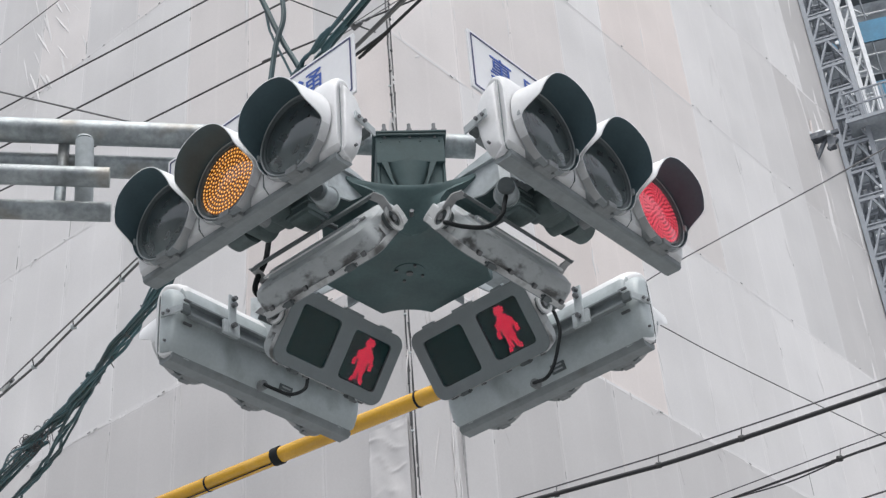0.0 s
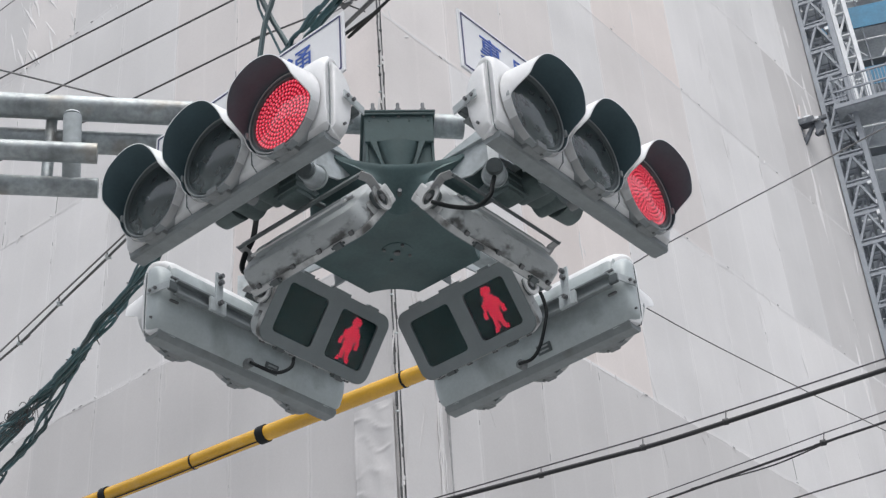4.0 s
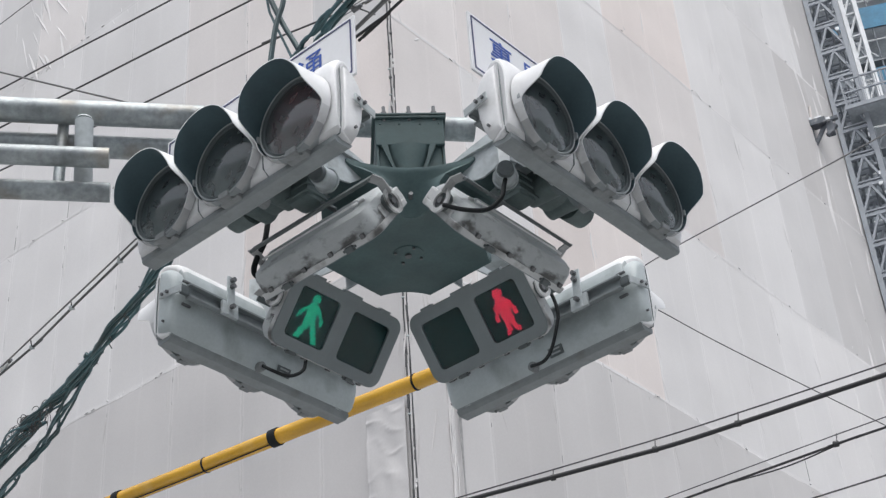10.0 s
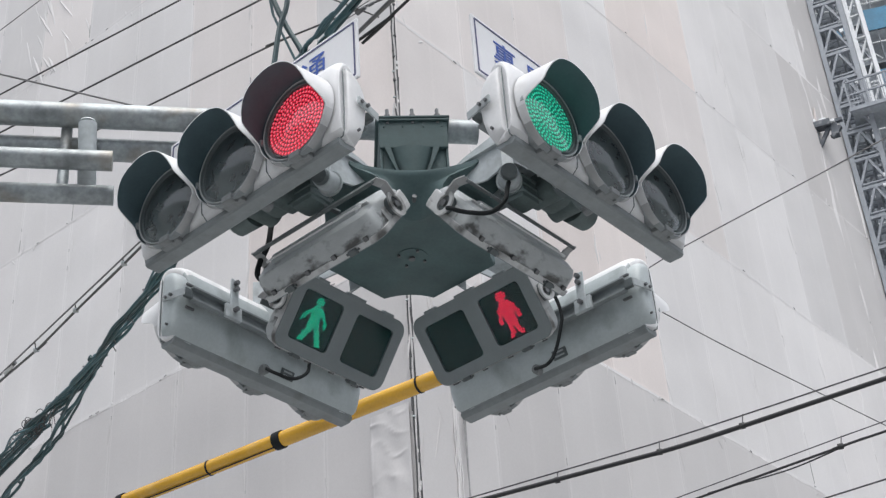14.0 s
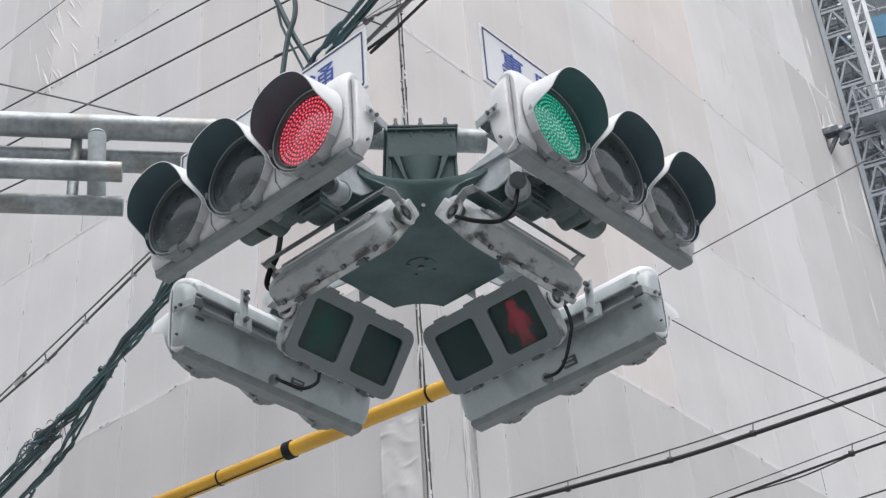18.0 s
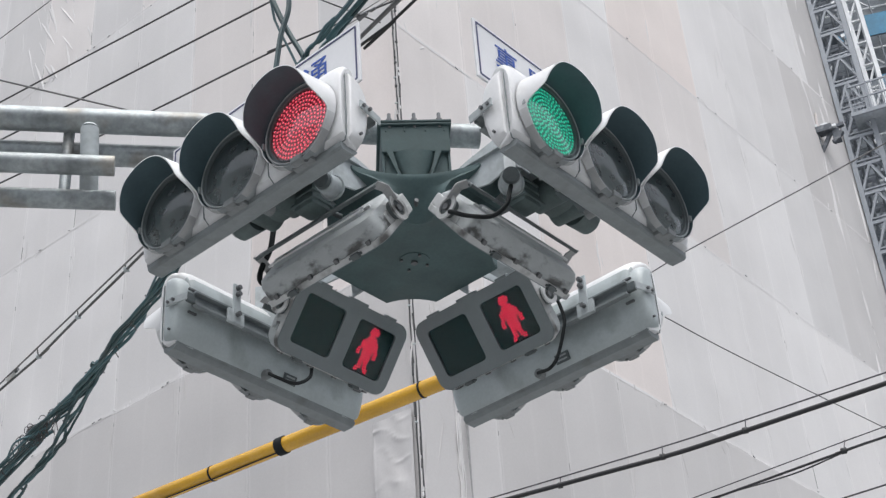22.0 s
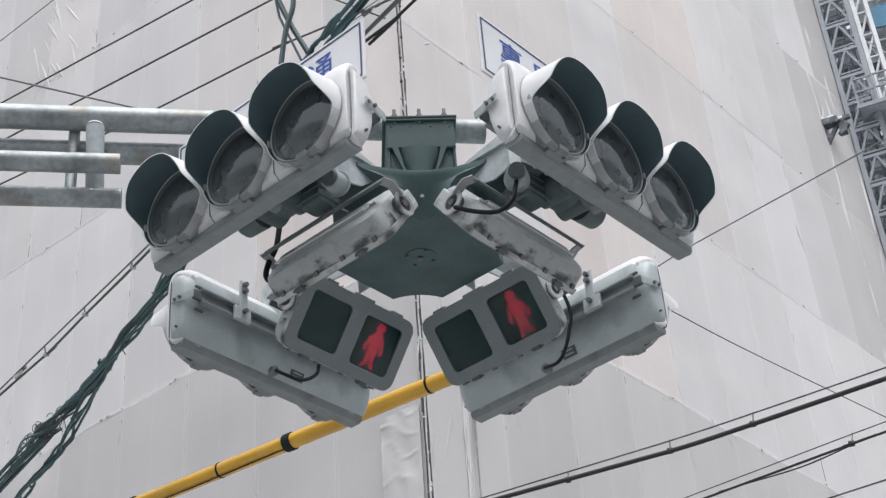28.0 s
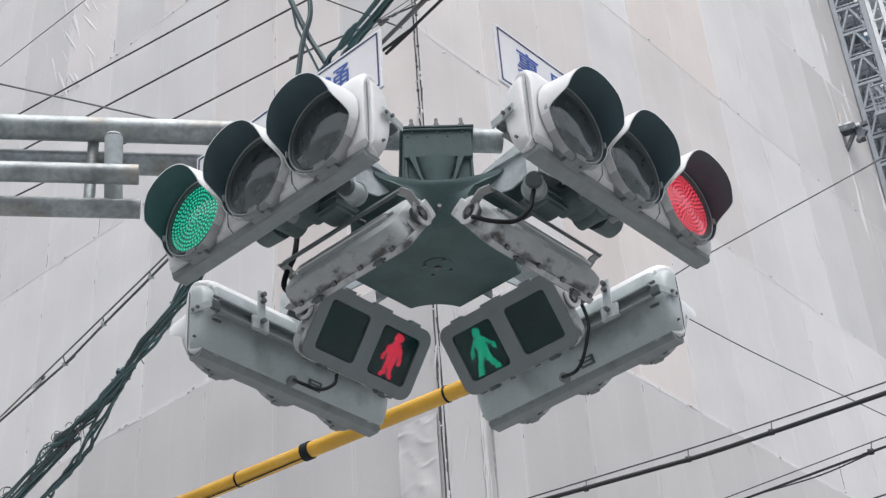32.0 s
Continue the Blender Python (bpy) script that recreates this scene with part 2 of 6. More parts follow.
        pp.operation, pp.inputs[1].default_value = "PINGPONG", period
        ln.new(wob.outputs[0], pp.inputs[0])
        mr.inputs[2].default_value = wide
        ln.new(pp.outputs[0], mr.inputs[0])
        for q, (at, val) in enumerate(stops):
            el = rp.color_ramp.elements[q] if q < 2 else rp.color_ramp.elements.new(at)
            el.position, el.color = at, (val / 2, val / 2, val / 2, 1)
        ln.new(mr.outputs[0], rp.inputs[0])
        k.operation = "MULTIPLY"
        ln.new(tot.outputs[0], k.inputs[0])
        ln.new(rp.outputs[0], k.inputs[1])
        dbl = n.new("ShaderNodeMath")
        dbl.operation, dbl.inputs[1].default_value = "MULTIPLY", 2.0
        ln.new(k.outputs[0], dbl.inputs[0])
        tot = dbl
    sc = n.new("ShaderNodeVectorMath")
    sc.operation = "SCALE"
    ln.new(ramp.outputs[0], sc.inputs[0])
    ln.new(tot.outputs[0], sc.inputs["Scale"])
    ln.new(sc.outputs[0], b.inputs["Base Color"])
    b.inputs["Roughness"].default_value = 0.85
    b.inputs["Specular IOR Level"].default_value = 0.2
    bp = n.new("ShaderNodeBump")
    bp.inputs["Strength"].default_value, bp.inputs["Distance"].default_value = 0.22, 0.08
    ln.new(streak.outputs[0], bp.inputs["Height"])
    ln.new(bp.outputs[0], b.inputs["Normal"])
    return m


M_WHITE = surface("signal_paint", (0.73, 0.74, 0.75), 0.38, var=0.05, scale=7, bump=0.05, stain=(0.3, 0.3, 0.28), amount=0.35)
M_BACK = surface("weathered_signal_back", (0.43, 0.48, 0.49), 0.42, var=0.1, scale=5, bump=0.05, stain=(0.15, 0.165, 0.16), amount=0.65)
M_GREYPAINT = surface("grey_paint", (0.36, 0.37, 0.375), 0.45, var=0.08, scale=9, bump=0.08, stain=(0.2, 0.2, 0.19), amount=0.5)
M_LIP = surface("worn_lip_paint", (0.6, 0.612, 0.618), 0.42, var=0.08, scale=9, bump=0.06, stain=(0.3, 0.31, 0.31), amount=0.5)
M_RAIL = surface("rail_paint", (0.215, 0.24, 0.248), 0.5, var=0.1, scale=12, bump=0.1, stain=(0.13, 0.13, 0.12), amount=0.5)
M_PED = surface("crossing_signal_paint", (0.41, 0.44, 0.45), 0.42, var=0.08, scale=10, bump=0.05, stain=(0.05, 0.05, 0.048), amount=0.9, stretch=(1.4, 2.2, 2.2), cover=0.03, seam=(0.035, 0.06, 0.11))
M_PEDRIM = surface("crossing_signal_rim", (0.5, 0.515, 0.52), 0.42, var=0.08, scale=9, bump=0.05, stain=(0.07, 0.07, 0.066), amount=0.9, cover=0.05)
M_PEDFACE = surface("crossing_signal_face", (0.22, 0.253, 0.264), 0.5, var=0.05, scale=10, bump=0.06)
M_HULL = surface("hull_green_grey_paint", (0.085, 0.132, 0.134), 0.55, var=0.16, scale=6, bump=0.1, stain=(0.10, 0.13, 0.13), amount=0.45, spec=0.3)
M_BOXM = surface("box_green_grey_paint", (0.056, 0.088, 0.090), 0.6, var=0.12, scale=9, bump=0.1, stain=(0.15, 0.17, 0.165), amount=0.35, spec=0.25)
M_GALV = surface("galvanised_steel", (0.43, 0.47, 0.485), 0.55, metal=0.0, var=0.16, scale=9, fine=45, bump=0.12, stain=(0.2, 0.21, 0.21), amount=0.7)
M_GALVP = surface("galvanised_pipe", (0.32, 0.352, 0.363), 0.5, metal=0.45, var=0.42, scale=6, fine=38, bump=0.12, stain=(0.25, 0.2, 0.14), amount=0.55)
M_LATCH = surface("grimy_latch_metal", (0.19, 0.205, 0.21), 0.5, var=0.15, scale=20, bump=0.1)
M_MOTOR = surface("grimy_casing_paint", (0.115, 0.152, 0.152), 0.55, var=0.2, scale=12, bump=0.15, stain=(0.17, 0.2, 0.2), amount=0.5)
M_STRAP = surface("dark_bracket_steel", (0.11, 0.128, 0.132), 0.5, metal=0.3, var=0.15, scale=14, bump=0.1)
M_BLACK = surface("visor_inner_black", (0.080, 0.128, 0.147), 0.6, var=0.1, scale=9, bump=0.05)
M_RING = surface("bezel_grey_plastic", (0.33, 0.36, 0.37), 0.4, var=0.12, scale=14, bump=0.05, stain=(0.08, 0.085, 0.085), amount=0.5)
M_BEZEL = surface("bezel_grey_rubber", (0.135, 0.16, 0.168), 0.45, var=0.1, scale=14, bump=0.05)
M_BOARD = surface("lamp_reflector_grey", (0.37, 0.44, 0.46), 0.35, var=0.2, scale=16, bump=0.3)
LAYERS, PASSES = 7, 0.6              # added dimming layers over a lamp, and the light that each lets through
M_LAYER = tinted("lamp_layer_grey", (0.45, 0.54, 0.56), PASSES)
M_PANELAYER = tinted("dark_window_layer", (0.066, 0.20, 0.21), PASSES)
M_SMOKE = tinted("smoked_clear_layer", (0.0, 0.0, 0.0), PASSES)
M_PANE = surface("dark_window_backing", (0.013, 0.044, 0.046), 0.5, var=0.15, scale=14, bump=0.05)
M_LENS = clear("lens_glass", (0.9, 0.94, 0.95), 0.02, 0.96, 0.09, 1.8, 0.04)
M_PEDGLASS = clear("crossing_window_glass", (0.95, 0.97, 0.97), 0.08, 0.97, 0.05, 1.45)
M_BOLT = surface("bolt_steel", (0.16, 0.165, 0.17), 0.45, metal=0.6, var=0.15, scale=30, bump=0.1)
M_RUBBER = surface("cable_rubber", (0.018, 0.021, 0.023), 0.75, var=0.15, scale=12, bump=0.1, spec=0.2)
M_GREEN = surface("green_black_cable", (0.032, 0.082, 0.092), 0.5, var=0.25, scale=3, bump=0.15, per_object=0.35)
M_TEAL = surface("teal_cable", (0.065, 0.135, 0.155), 0.5, var=0.25, scale=3, bump=0.15)
M_CABLE = surface("black_cable_sheath", (0.017, 0.018, 0.02), 0.5, var=0.15, scale=12, bump=0.1)
M_WIRE = surface("steel_wire", (0.075, 0.074, 0.075), 0.6, var=0.2, scale=5, bump=0.2)
M_WIREGREY = surface("weathered_sheath", (0.125, 0.128, 0.13), 0.6, var=0.3, scale=5, bump=0.2)
M_WIRELIGHT = surface("weathered_wire", (0.2, 0.2, 0.2), 0.6, var=0.2, scale=5, bump=0.2)
M_YELLOW = surface("yellow_plastic_sleeve", (0.66, 0.36, 0.02), 0.2, var=0.12, scale=2.5, bump=0.06, stain=(0.72, 0.55, 0.26), amount=0.7, spec=0.9)
M_SIGN = surface("sign_white", (0.72, 0.73, 0.75), 0.4, var=0.03, scale=6, bump=0.03)
M_BLUE = surface("sign_blue", (0.03, 0.09, 0.38), 0.5, var=0.06, scale=9, bump=0.03)
M_NAVY = surface("sign_navy_border", (0.05, 0.055, 0.14), 0.5, var=0.06, scale=9, bump=0.03)
M_INSUL = surface("white_porcelain", (0.75, 0.75, 0.75), 0.3, var=0.05, scale=9, bump=0.03)
M_SHEET = sheet_cloth("scaffold_netting_pale", 0.645, 0.012)
M_SHEET_GREY = sheet_cloth("scaffold_netting_grey", 0.50, 0.02)
M_SHEET_WARM = sheet_cloth("scaffold_netting_warm", 0.61, 0.045)
M_SHEET_DULL = sheet_cloth("scaffold_netting_dull", 0.575, 0.012)
M_SHEET_BEIGE = sheet_cloth("scaffold_netting_beige", 0.60, 0.085)
M_CORE = surface("dark_behind_netting", (0.40, 0.40, 0.40), 0.9, var=0.2, scale=0.6, fine=9, bump=0.2)
M_CORD = surface("dark_cord", (0.06, 0.062, 0.065), 0.8, var=0.2, scale=9, bump=0.1)
M_TIE = surface("netting_tie_cord", (0.30, 0.30, 0.30), 0.8, var=0.2, scale=9, bump=0.1)
M_MAST = surface("blue_grey_mast_paint", (0.29, 0.315, 0.35), 0.55, var=0.1, scale=2, fine=20, bump=0.1)
M_MASTW = surface("white_lattice_paint", (0.74, 0.76, 0.78), 0.5, var=0.08, scale=2, fine=20, bump=0.1)
M_TIESTEEL = surface("dark_tie_steel", (0.075, 0.085, 0.10), 0.5, metal=0.2, var=0.3, scale=6, fine=30, bump=0.15, stain=(0.3, 0.32, 0.34), amount=0.7)
M_SCAF = surface("scaffold_steel", (0.19, 0.21, 0.23), 0.5, metal=0.2, var=0.2, scale=3, bump=0.1)
M_BLUESHEET = surface("blue_tarpaulin", (0.04, 0.2, 0.34), 0.55, var=0.2, scale=1.5, fine=12, bump=0.4)
M_CONC = surface("dark_concrete", (0.34, 0.37, 0.40), 0.85, var=0.3, scale=0.8, fine=10, bump=0.3)
M_ASPHALT = surface("pale_paving", (0.26, 0.264, 0.264), 0.85, var=0.2, scale=0.7, fine=60, bump=0.5)
LED_H, PED_LED_H = 0.004, 0.003     # height of the diodes
M_LED = {
    "red": glow("red_diode", (1.0, 0.16, 0.22), (0.80, 0.004, 0.035), LED_H, 1.0, 0.6),
    "amber": glow("amber_diode", (1.0, 0.50, 0.13), (0.62, 0.15, 0.006), LED_H, 1.2, 0.30),
    "green": glow("green_diode", (0.05, 0.78, 0.48), (0.0, 0.34, 0.21), LED_H, 0.85, 0.5),
    "pred": glow("crossing_red_diode", (1.0, 0.05, 0.11), (0.85, 0.0, 0.04), PED_LED_H, 1.4, 0.4),
    "pgreen": glow("crossing_green_diode", (0.03, 0.85, 0.52), (0.0, 0.32, 0.18), PED_LED_H, 1.05, 0.25),
}

# ---- mesh helpers ----


def part(name, bm, material, parent=None, label="", smooth=None):
    """One mesh object from a bmesh, under a thing or a part."""
    me = bpy.data.meshes.new(name)
    bm.normal_update()
    bm.to_mesh(me)
    bm.free()
    for m in material if isinstance(material, (list, tuple)) else [material]:
        me.materials.append(m)
    if smooth:
        me.polygons.foreach_set("use_smooth", [True] * len(me.polygons))
        me.set_sharp_from_angle(angle=radians(smooth))
    ob = new(name, me)
    ob.parent = parent
    if label:
        ob["label"] = label
    return ob


def again(ob, m, parent, name=None):
    """Another object on the same mesh, at pose m under parent."""
    o = bpy.data.objects.new(name or ob.name.split(".")[0], ob.data)
    scene.collection.objects.link(o)
    o.parent, o.matrix_basis = parent, m
    return o


def thing(name, m, label, category, group="", kind=""):
    ob = new(name)
    ob.empty_display_size = 0.2
    ob.matrix_basis = m
    return tagged(ob, label, category, group, kind)


def box(bm, c, s, bevel=0.0, m=None):
    """A box at centre c of size s, its edges rounded."""
    sub = bmesh.new()
    bmesh.ops.create_cube(sub, size=1, matrix=Matrix.LocRotScale(Vector(c), None, Vector(s)))
    if bevel:
        bmesh.ops.bevel(sub, geom=sub.edges[:], offset=bevel, segments=2, affect="EDGES", profile=0.6)
    if m is not None:
        sub.transform(m)
    merge(bm, sub)


def merge(bm, sub, mat=None):
    me = bpy.data.meshes.new("tmp")
    sub.to_mesh(me)
    sub.free()
    k = len(bm.faces)
    bm.from_mesh(me)
    bpy.data.meshes.remove(me)
    if mat is not None:
        bm.faces.ensure_lookup_table()
        for f in bm.faces[k:]:
            f.material_index = mat


def rod(bm, p, q, r, seg=12, r2=None, caps=True):
    """A round bar from p to q."""
    p, q = Vector(p), Vector(q)
    d = q - p
    sub = bmesh.new()
    bmesh.ops.create_cone(sub, cap_ends=caps, segments=seg, radius1=r, radius2=r if r2 is None else r2, depth=d.length)
    sub.transform(Matrix.Translation((p + q) / 2) @ d.to_track_quat("Z", "Y").to_matrix().to_4x4())
    merge(bm, sub)


def bar(bm, p, q, w, h, bevel=0.0):
    """A square-cut bar from p to q, w wide and h high."""
    p, q = Vector(p), Vector(q)
    d = q - p
    box(bm, (0, 0, 0), (w, h, d.length), bevel, Matrix.Translation((p + q) / 2) @ d.to_track_quat("Z", "Y").to_matrix().to_4x4())


def smooth_path(pts, steps=6):
    """Catmull-Rom points through pts."""
    p = [Vector(v) for v in pts]
    if len(p) < 3:
        return p
    q = [p[0] * 2 - p[1], *p, p[-1] * 2 - p[-2]]
    out = []
    for i in range(1, len(q) - 2):
        a, b, c, d = q[i - 1:i + 3]
        for k in range(steps):
            t = k / steps
            out.append(0.5 * (2 * b + (c - a) * t + (2 * a - 5 * b + 4 * c - d) * t * t + (3 * b - a - 3 * c + d) * t ** 3))
    return out + [p[-1]]


def tube(bm, pts, r, seg=8, steps=6):
    """A bent round bar or cable through pts."""
    path = smooth_path(pts, steps)
    rings, up = [], None
    for i, p in enumerate(path):
        d = (path[min(i + 1, len(path) - 1)] - path[max(i - 1, 0)]).normalized()
        if up is None:
            up = d.orthogonal().normalized()
        up = (up - d * up.dot(d)).normalized()
        w = d.cross(up)
        rings.append([bm.verts.new(p + (up * math.cos(2 * math.pi * k / seg) + w * math.sin(2 * math.pi * k / seg)) * r) for k in range(seg)])
    for a, b in zip(rings, rings[1:]):
        for k in range(seg):
            bm.faces.new((a[k], a[(k + 1) % seg], b[(k + 1) % seg], b[k]))
    bm.faces.new(rings[0][::-1])
    bm.faces.new(rings[-1])


def loft(bm, sections, closed=True, caps=True):
    """A skin over rings of equal length."""
    rings = [[bm.verts.new(p) for p in s] for s in sections]
    n = len(rings[0])
    for a, b in zip(rings, rings[1:]):
        for k in range(n if closed else n - 1):
            bm.faces.new((a[k], a[(k + 1) % n], b[(k + 1) % n], b[k]))
    if caps:
        bm.faces.new(rings[0][::-1])
        bm.faces.new(rings[-1])
    bmesh.ops.recalc_face_normals(bm, faces=bm.faces[:])


def round_rect(w, h, r, seg=6, cx=0.0, cz=0.0):
    out = []
    for sx, sz, a0 in ((1, 1, 0), (-1, 1, 90), (-1, -1, 180), (1, -1, 270)):
        for k in range(seg + 1):
            t = radians(a0 + 90 * k / seg)
            out.append((cx + sx * (w / 2 - r) + r * math.cos(t), cz + sz * (h / 2 - r) + r * math.sin(t)))
    return out


def plate(outer, holes, y0, y1):
    """A flat plate in the xz plane with holes through it, from y0 to y1."""
    bm = bmesh.new()
    edges = []
    for loop in (outer, *holes):
        vs = [bm.verts.new((x, y0, z)) for x, z in loop]
        edges += [bm.edges.new((vs[i], vs[(i + 1) % len(vs)])) for i in range(len(vs))]
    bmesh.ops.triangle_fill(bm, use_beauty=True, use_dissolve=False, edges=edges, normal=(0, -1, 0))
    geom = bmesh.ops.extrude_face_region(bm, geom=bm.faces[:])["geom"]
    bmesh.ops.translate(bm, verts=[v for v in geom if isinstance(v, bmesh.types.BMVert)], vec=(0, y1 - y0, 0))
    bmesh.ops.recalc_face_normals(bm, faces=bm.faces[:])
    return bm


# ---- where the signals hang ----
PSI = 229.136                          # outward direction of the first side, degrees from +x
TH = radians(PSI + 45 - 270)
UX, VX = Vector((math.cos(TH), math.sin(TH), 0)), Vector((-math.sin(TH), math.cos(TH), 0))


def hub(u, v, z):
    """A point by the hanger's diagonal axes, z above the signals' underside."""
    return UX * u + VX * v + Vector((0, 0, ZH + z))


def side(i):
    a = radians(PSI + 90 * i)
    return Vector((math.cos(a), math.sin(a), 0)), PSI + 90 * i


# ---- ground and the netted building ----
# ground out of view, paler than asphalt to bounce light under the signals
bm = bmesh.new()
bmesh.ops.create_grid(bm, x_segments=2, y_segments=2, size=600)
ground = part("ground", bm, M_ASPHALT)
tagged(ground, "street crossing ground, toned pale to bounce light up", "ground", kind="structure")

# walls added out of view: they cut the low sky and bounce light
M_OFFWALL = surface("plain_rendered_facade", (0.42, 0.42, 0.42), 0.8, var=0.12, scale=0.25, fine=6, bump=0.2)
for name, c, sz, rz in (("wall_south", (-4, -24, 7), (34, 8, 14), 8), ("wall_east", (24, -6, 7), (8, 26, 14), -8), ("wall_west", (-24, -3, 8), (8, 26, 16), 6)):
    bm = bmesh.new()
    box(bm, (0, 0, 0), sz, 0.05)
    w = part(name, bm, M_OFFWALL)
    w.matrix_basis = pose(*c, 0, 0, rz)
    tagged(w, "plain pale wall added out of view to bound sky and bounce light", "wall", kind="structure")

CORNER = Vector((-0.098, 14.184, 0))
ANG_R, ANG_L = radians(50), radians(141)
COLS_R, COLS_L, ROWS_N = 11, 9, 9
building = thing("netted_building", Matrix.Translation(CORNER), "tall building wrapped in pale grey scaffold netting sheets", "building")


def wall_frame(ang, flip):
    """Axes of a face: along the wall from the corner, outwards, up."""
    along = Vector((math.cos(ang), math.sin(ang), 0))
    out = Vector((along.y, -along.x, 0)) if not flip else Vector((-along.y, along.x, 0))
    return along, out


def core():
    bm = bmesh.new()
    ar, orr = wall_frame(ANG_R, False)
    al, ol = wall_frame(ANG_L, True)
    lr, ll, h = SHEET_W * COLS_R * 1.058 + 0.1, SHEET_W * COLS_L + 3, SHEET_H * ROWS_N - 0.4
    base = [-(orr + ol) * 0.12, ar * lr - orr * 0.12, ar * lr + al * ll, al * ll - ol * 0.12]
    loft(bm, [[p.copy() for p in base], [p + Vector((0, 0, h)) for p in base]])
    part("core", bm, M_CORE, building, "dark scaffolded wall behind the netting")


core()


def sheet_mesh(seed):
    """A sheet of netting tied at its edges, slack between: x along, -y outwards, z up."""
    rnd = random.Random(seed)
    nx, nz = 8, 16
    ph = [rnd.uniform(0, 6.28) for _ in range(5)]
    belly = rnd.uniform(0.012, 0.035)
    bm = bmesh.new()
    grid = []
    for j in range(nz + 1):
        v = j / nz
        row = []
        for i in range(nx + 1):
            u = i / nx
            env = math.sin(math.pi * u) ** 0.8 * min(1, 6 * v, 6 * (1 - v)) * (abs(math.sin(math.pi * v * 3)) * 0.5 + 0.5)
            y = -belly * env - 0.014 * math.sin(5 * u + ph[0] + 1.5 * v) * env - 0.008 * math.sin(11 * u + ph[1] + 3 * v) * env
            y -= 0.005 * math.sin(14 * v + ph[2] + 4 * u) * env
            row.append(bm.verts.new((-0.006 + u * (SHEET_W + 0.012), y, -0.006 + v * (SHEET_H + 0.012))))
        grid.append(row)
    for j in range(nz):
        for i in range(nx):
            bm.faces.new((grid[j][i], grid[j][i + 1], grid[j + 1][i + 1], grid[j + 1][i]))
    return bm


# ---- how deep the diodes sit: fully lit, behind all layers, dark ----
LAMP_ON, LAMP_DEEP, LAMP_OFF = -0.0095, 0.0075, 0.0115
FIG_ON, FIG_DEEP, FIG_OFF = 0.0075, 0.0225, 0.027

# ---- vehicle signals ----
HEAD_L = 0.605
PROFILE = [(0.0, 0.0), (-0.046, 0.04), (-0.056, 0.075), (-0.057, 0.33), (-0.052, 0.363), (-0.045, 0.385), (-0.033, 0.406), (-0.018, 0.42), (0.005, 0.4255), (0.03, 0.425),
           (0.055, 0.418), (0.075, 0.405), (0.09, 0.385), (0.102, 0.36), (0.111, 0.31), (0.113, 0.25), (0.112, 0.19), (0.107, 0.13),
           (0.098, 0.085), (0.086, 0.047), (0.066, 0.009), (0.056, 0.0)]
LENS_Z, LENS_Y, LENS_PITCH = 0.187, -0.065, 0.40


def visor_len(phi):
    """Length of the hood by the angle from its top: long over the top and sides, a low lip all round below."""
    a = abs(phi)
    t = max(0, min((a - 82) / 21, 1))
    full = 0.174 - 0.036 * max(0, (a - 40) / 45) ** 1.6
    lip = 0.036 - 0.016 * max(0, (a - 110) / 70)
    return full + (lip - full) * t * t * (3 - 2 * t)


def disc_leds(pitch, rings, r0, r1, h, seg=7):
    """Diodes in rings on a disc, each a blunt cone with its foot at y = 0, pointing to -y."""
    spots = [(0.0, 0.0)]
    for k in range(1, rings + 1):
        for j in range(6 * k):
            t = 2 * math.pi * j / (6 * k) + 2.4 * k
            spots.append((k * pitch * math.cos(t), k * pitch * math.sin(t)))
    return led_mesh(spots, r0, r1, h, seg)


def led_mesh(spots, r0, r1, h, seg=6):
    verts, faces = [], []
    for x, z in spots:
        n0 = len(verts)
        for r, y in ((r0, 0.0), (r1, -h * 0.6), (r1 * 0.2, -h)):
            for s in range(seg):
                t = 2 * math.pi * s / seg
                verts.append((x + r * math.cos(t), y, z + r * math.sin(t)))
        for ring in (0, 1):
            for s in range(seg):
                a, b = n0 + ring * seg + s, n0 + ring * seg + (s + 1) % seg
                faces.append((a, b, b + seg, a + seg))
        faces.append(tuple(n0 + 2 * seg + s for s in range(seg)))
    bm = bmesh.new()
    me = bpy.data.meshes.new("leds")
    me.from_pydata(verts, [], faces)
    bm.from_mesh(me)
    bpy.data.meshes.remove(me)
    bmesh.ops.recalc_face_normals(bm, faces=bm.faces[:])
    return bm


def lathe(profile, seg=40):
    """A turned shape about the y axis: profile of (radius, y)."""
    bm = bmesh.new()
    rings = []
    for r, y in profile:
        rings.append([bm.verts.new((r * math.cos(2 * math.pi * k / seg), y, r * math.sin(2 * math.pi * k / seg))) for k in range(seg)] if r > 1e-6
                     else [bm.verts.new((0, y, 0))])
    for a, b in zip(rings, rings[1:]):
        for k in range(seg):
            k2 = (k + 1) % seg
            if len(a) == 1:
                bm.faces.new((a[0], b[k2], b[k]))
            elif len(b) == 1:
                bm.faces.new((a[k], a[k2], b[0]))
            else:
                bm.faces.new((a[k], a[k2], b[k2], b[k]))
    bmesh.ops.recalc_face_normals(bm, faces=bm.faces[:])
    return bm


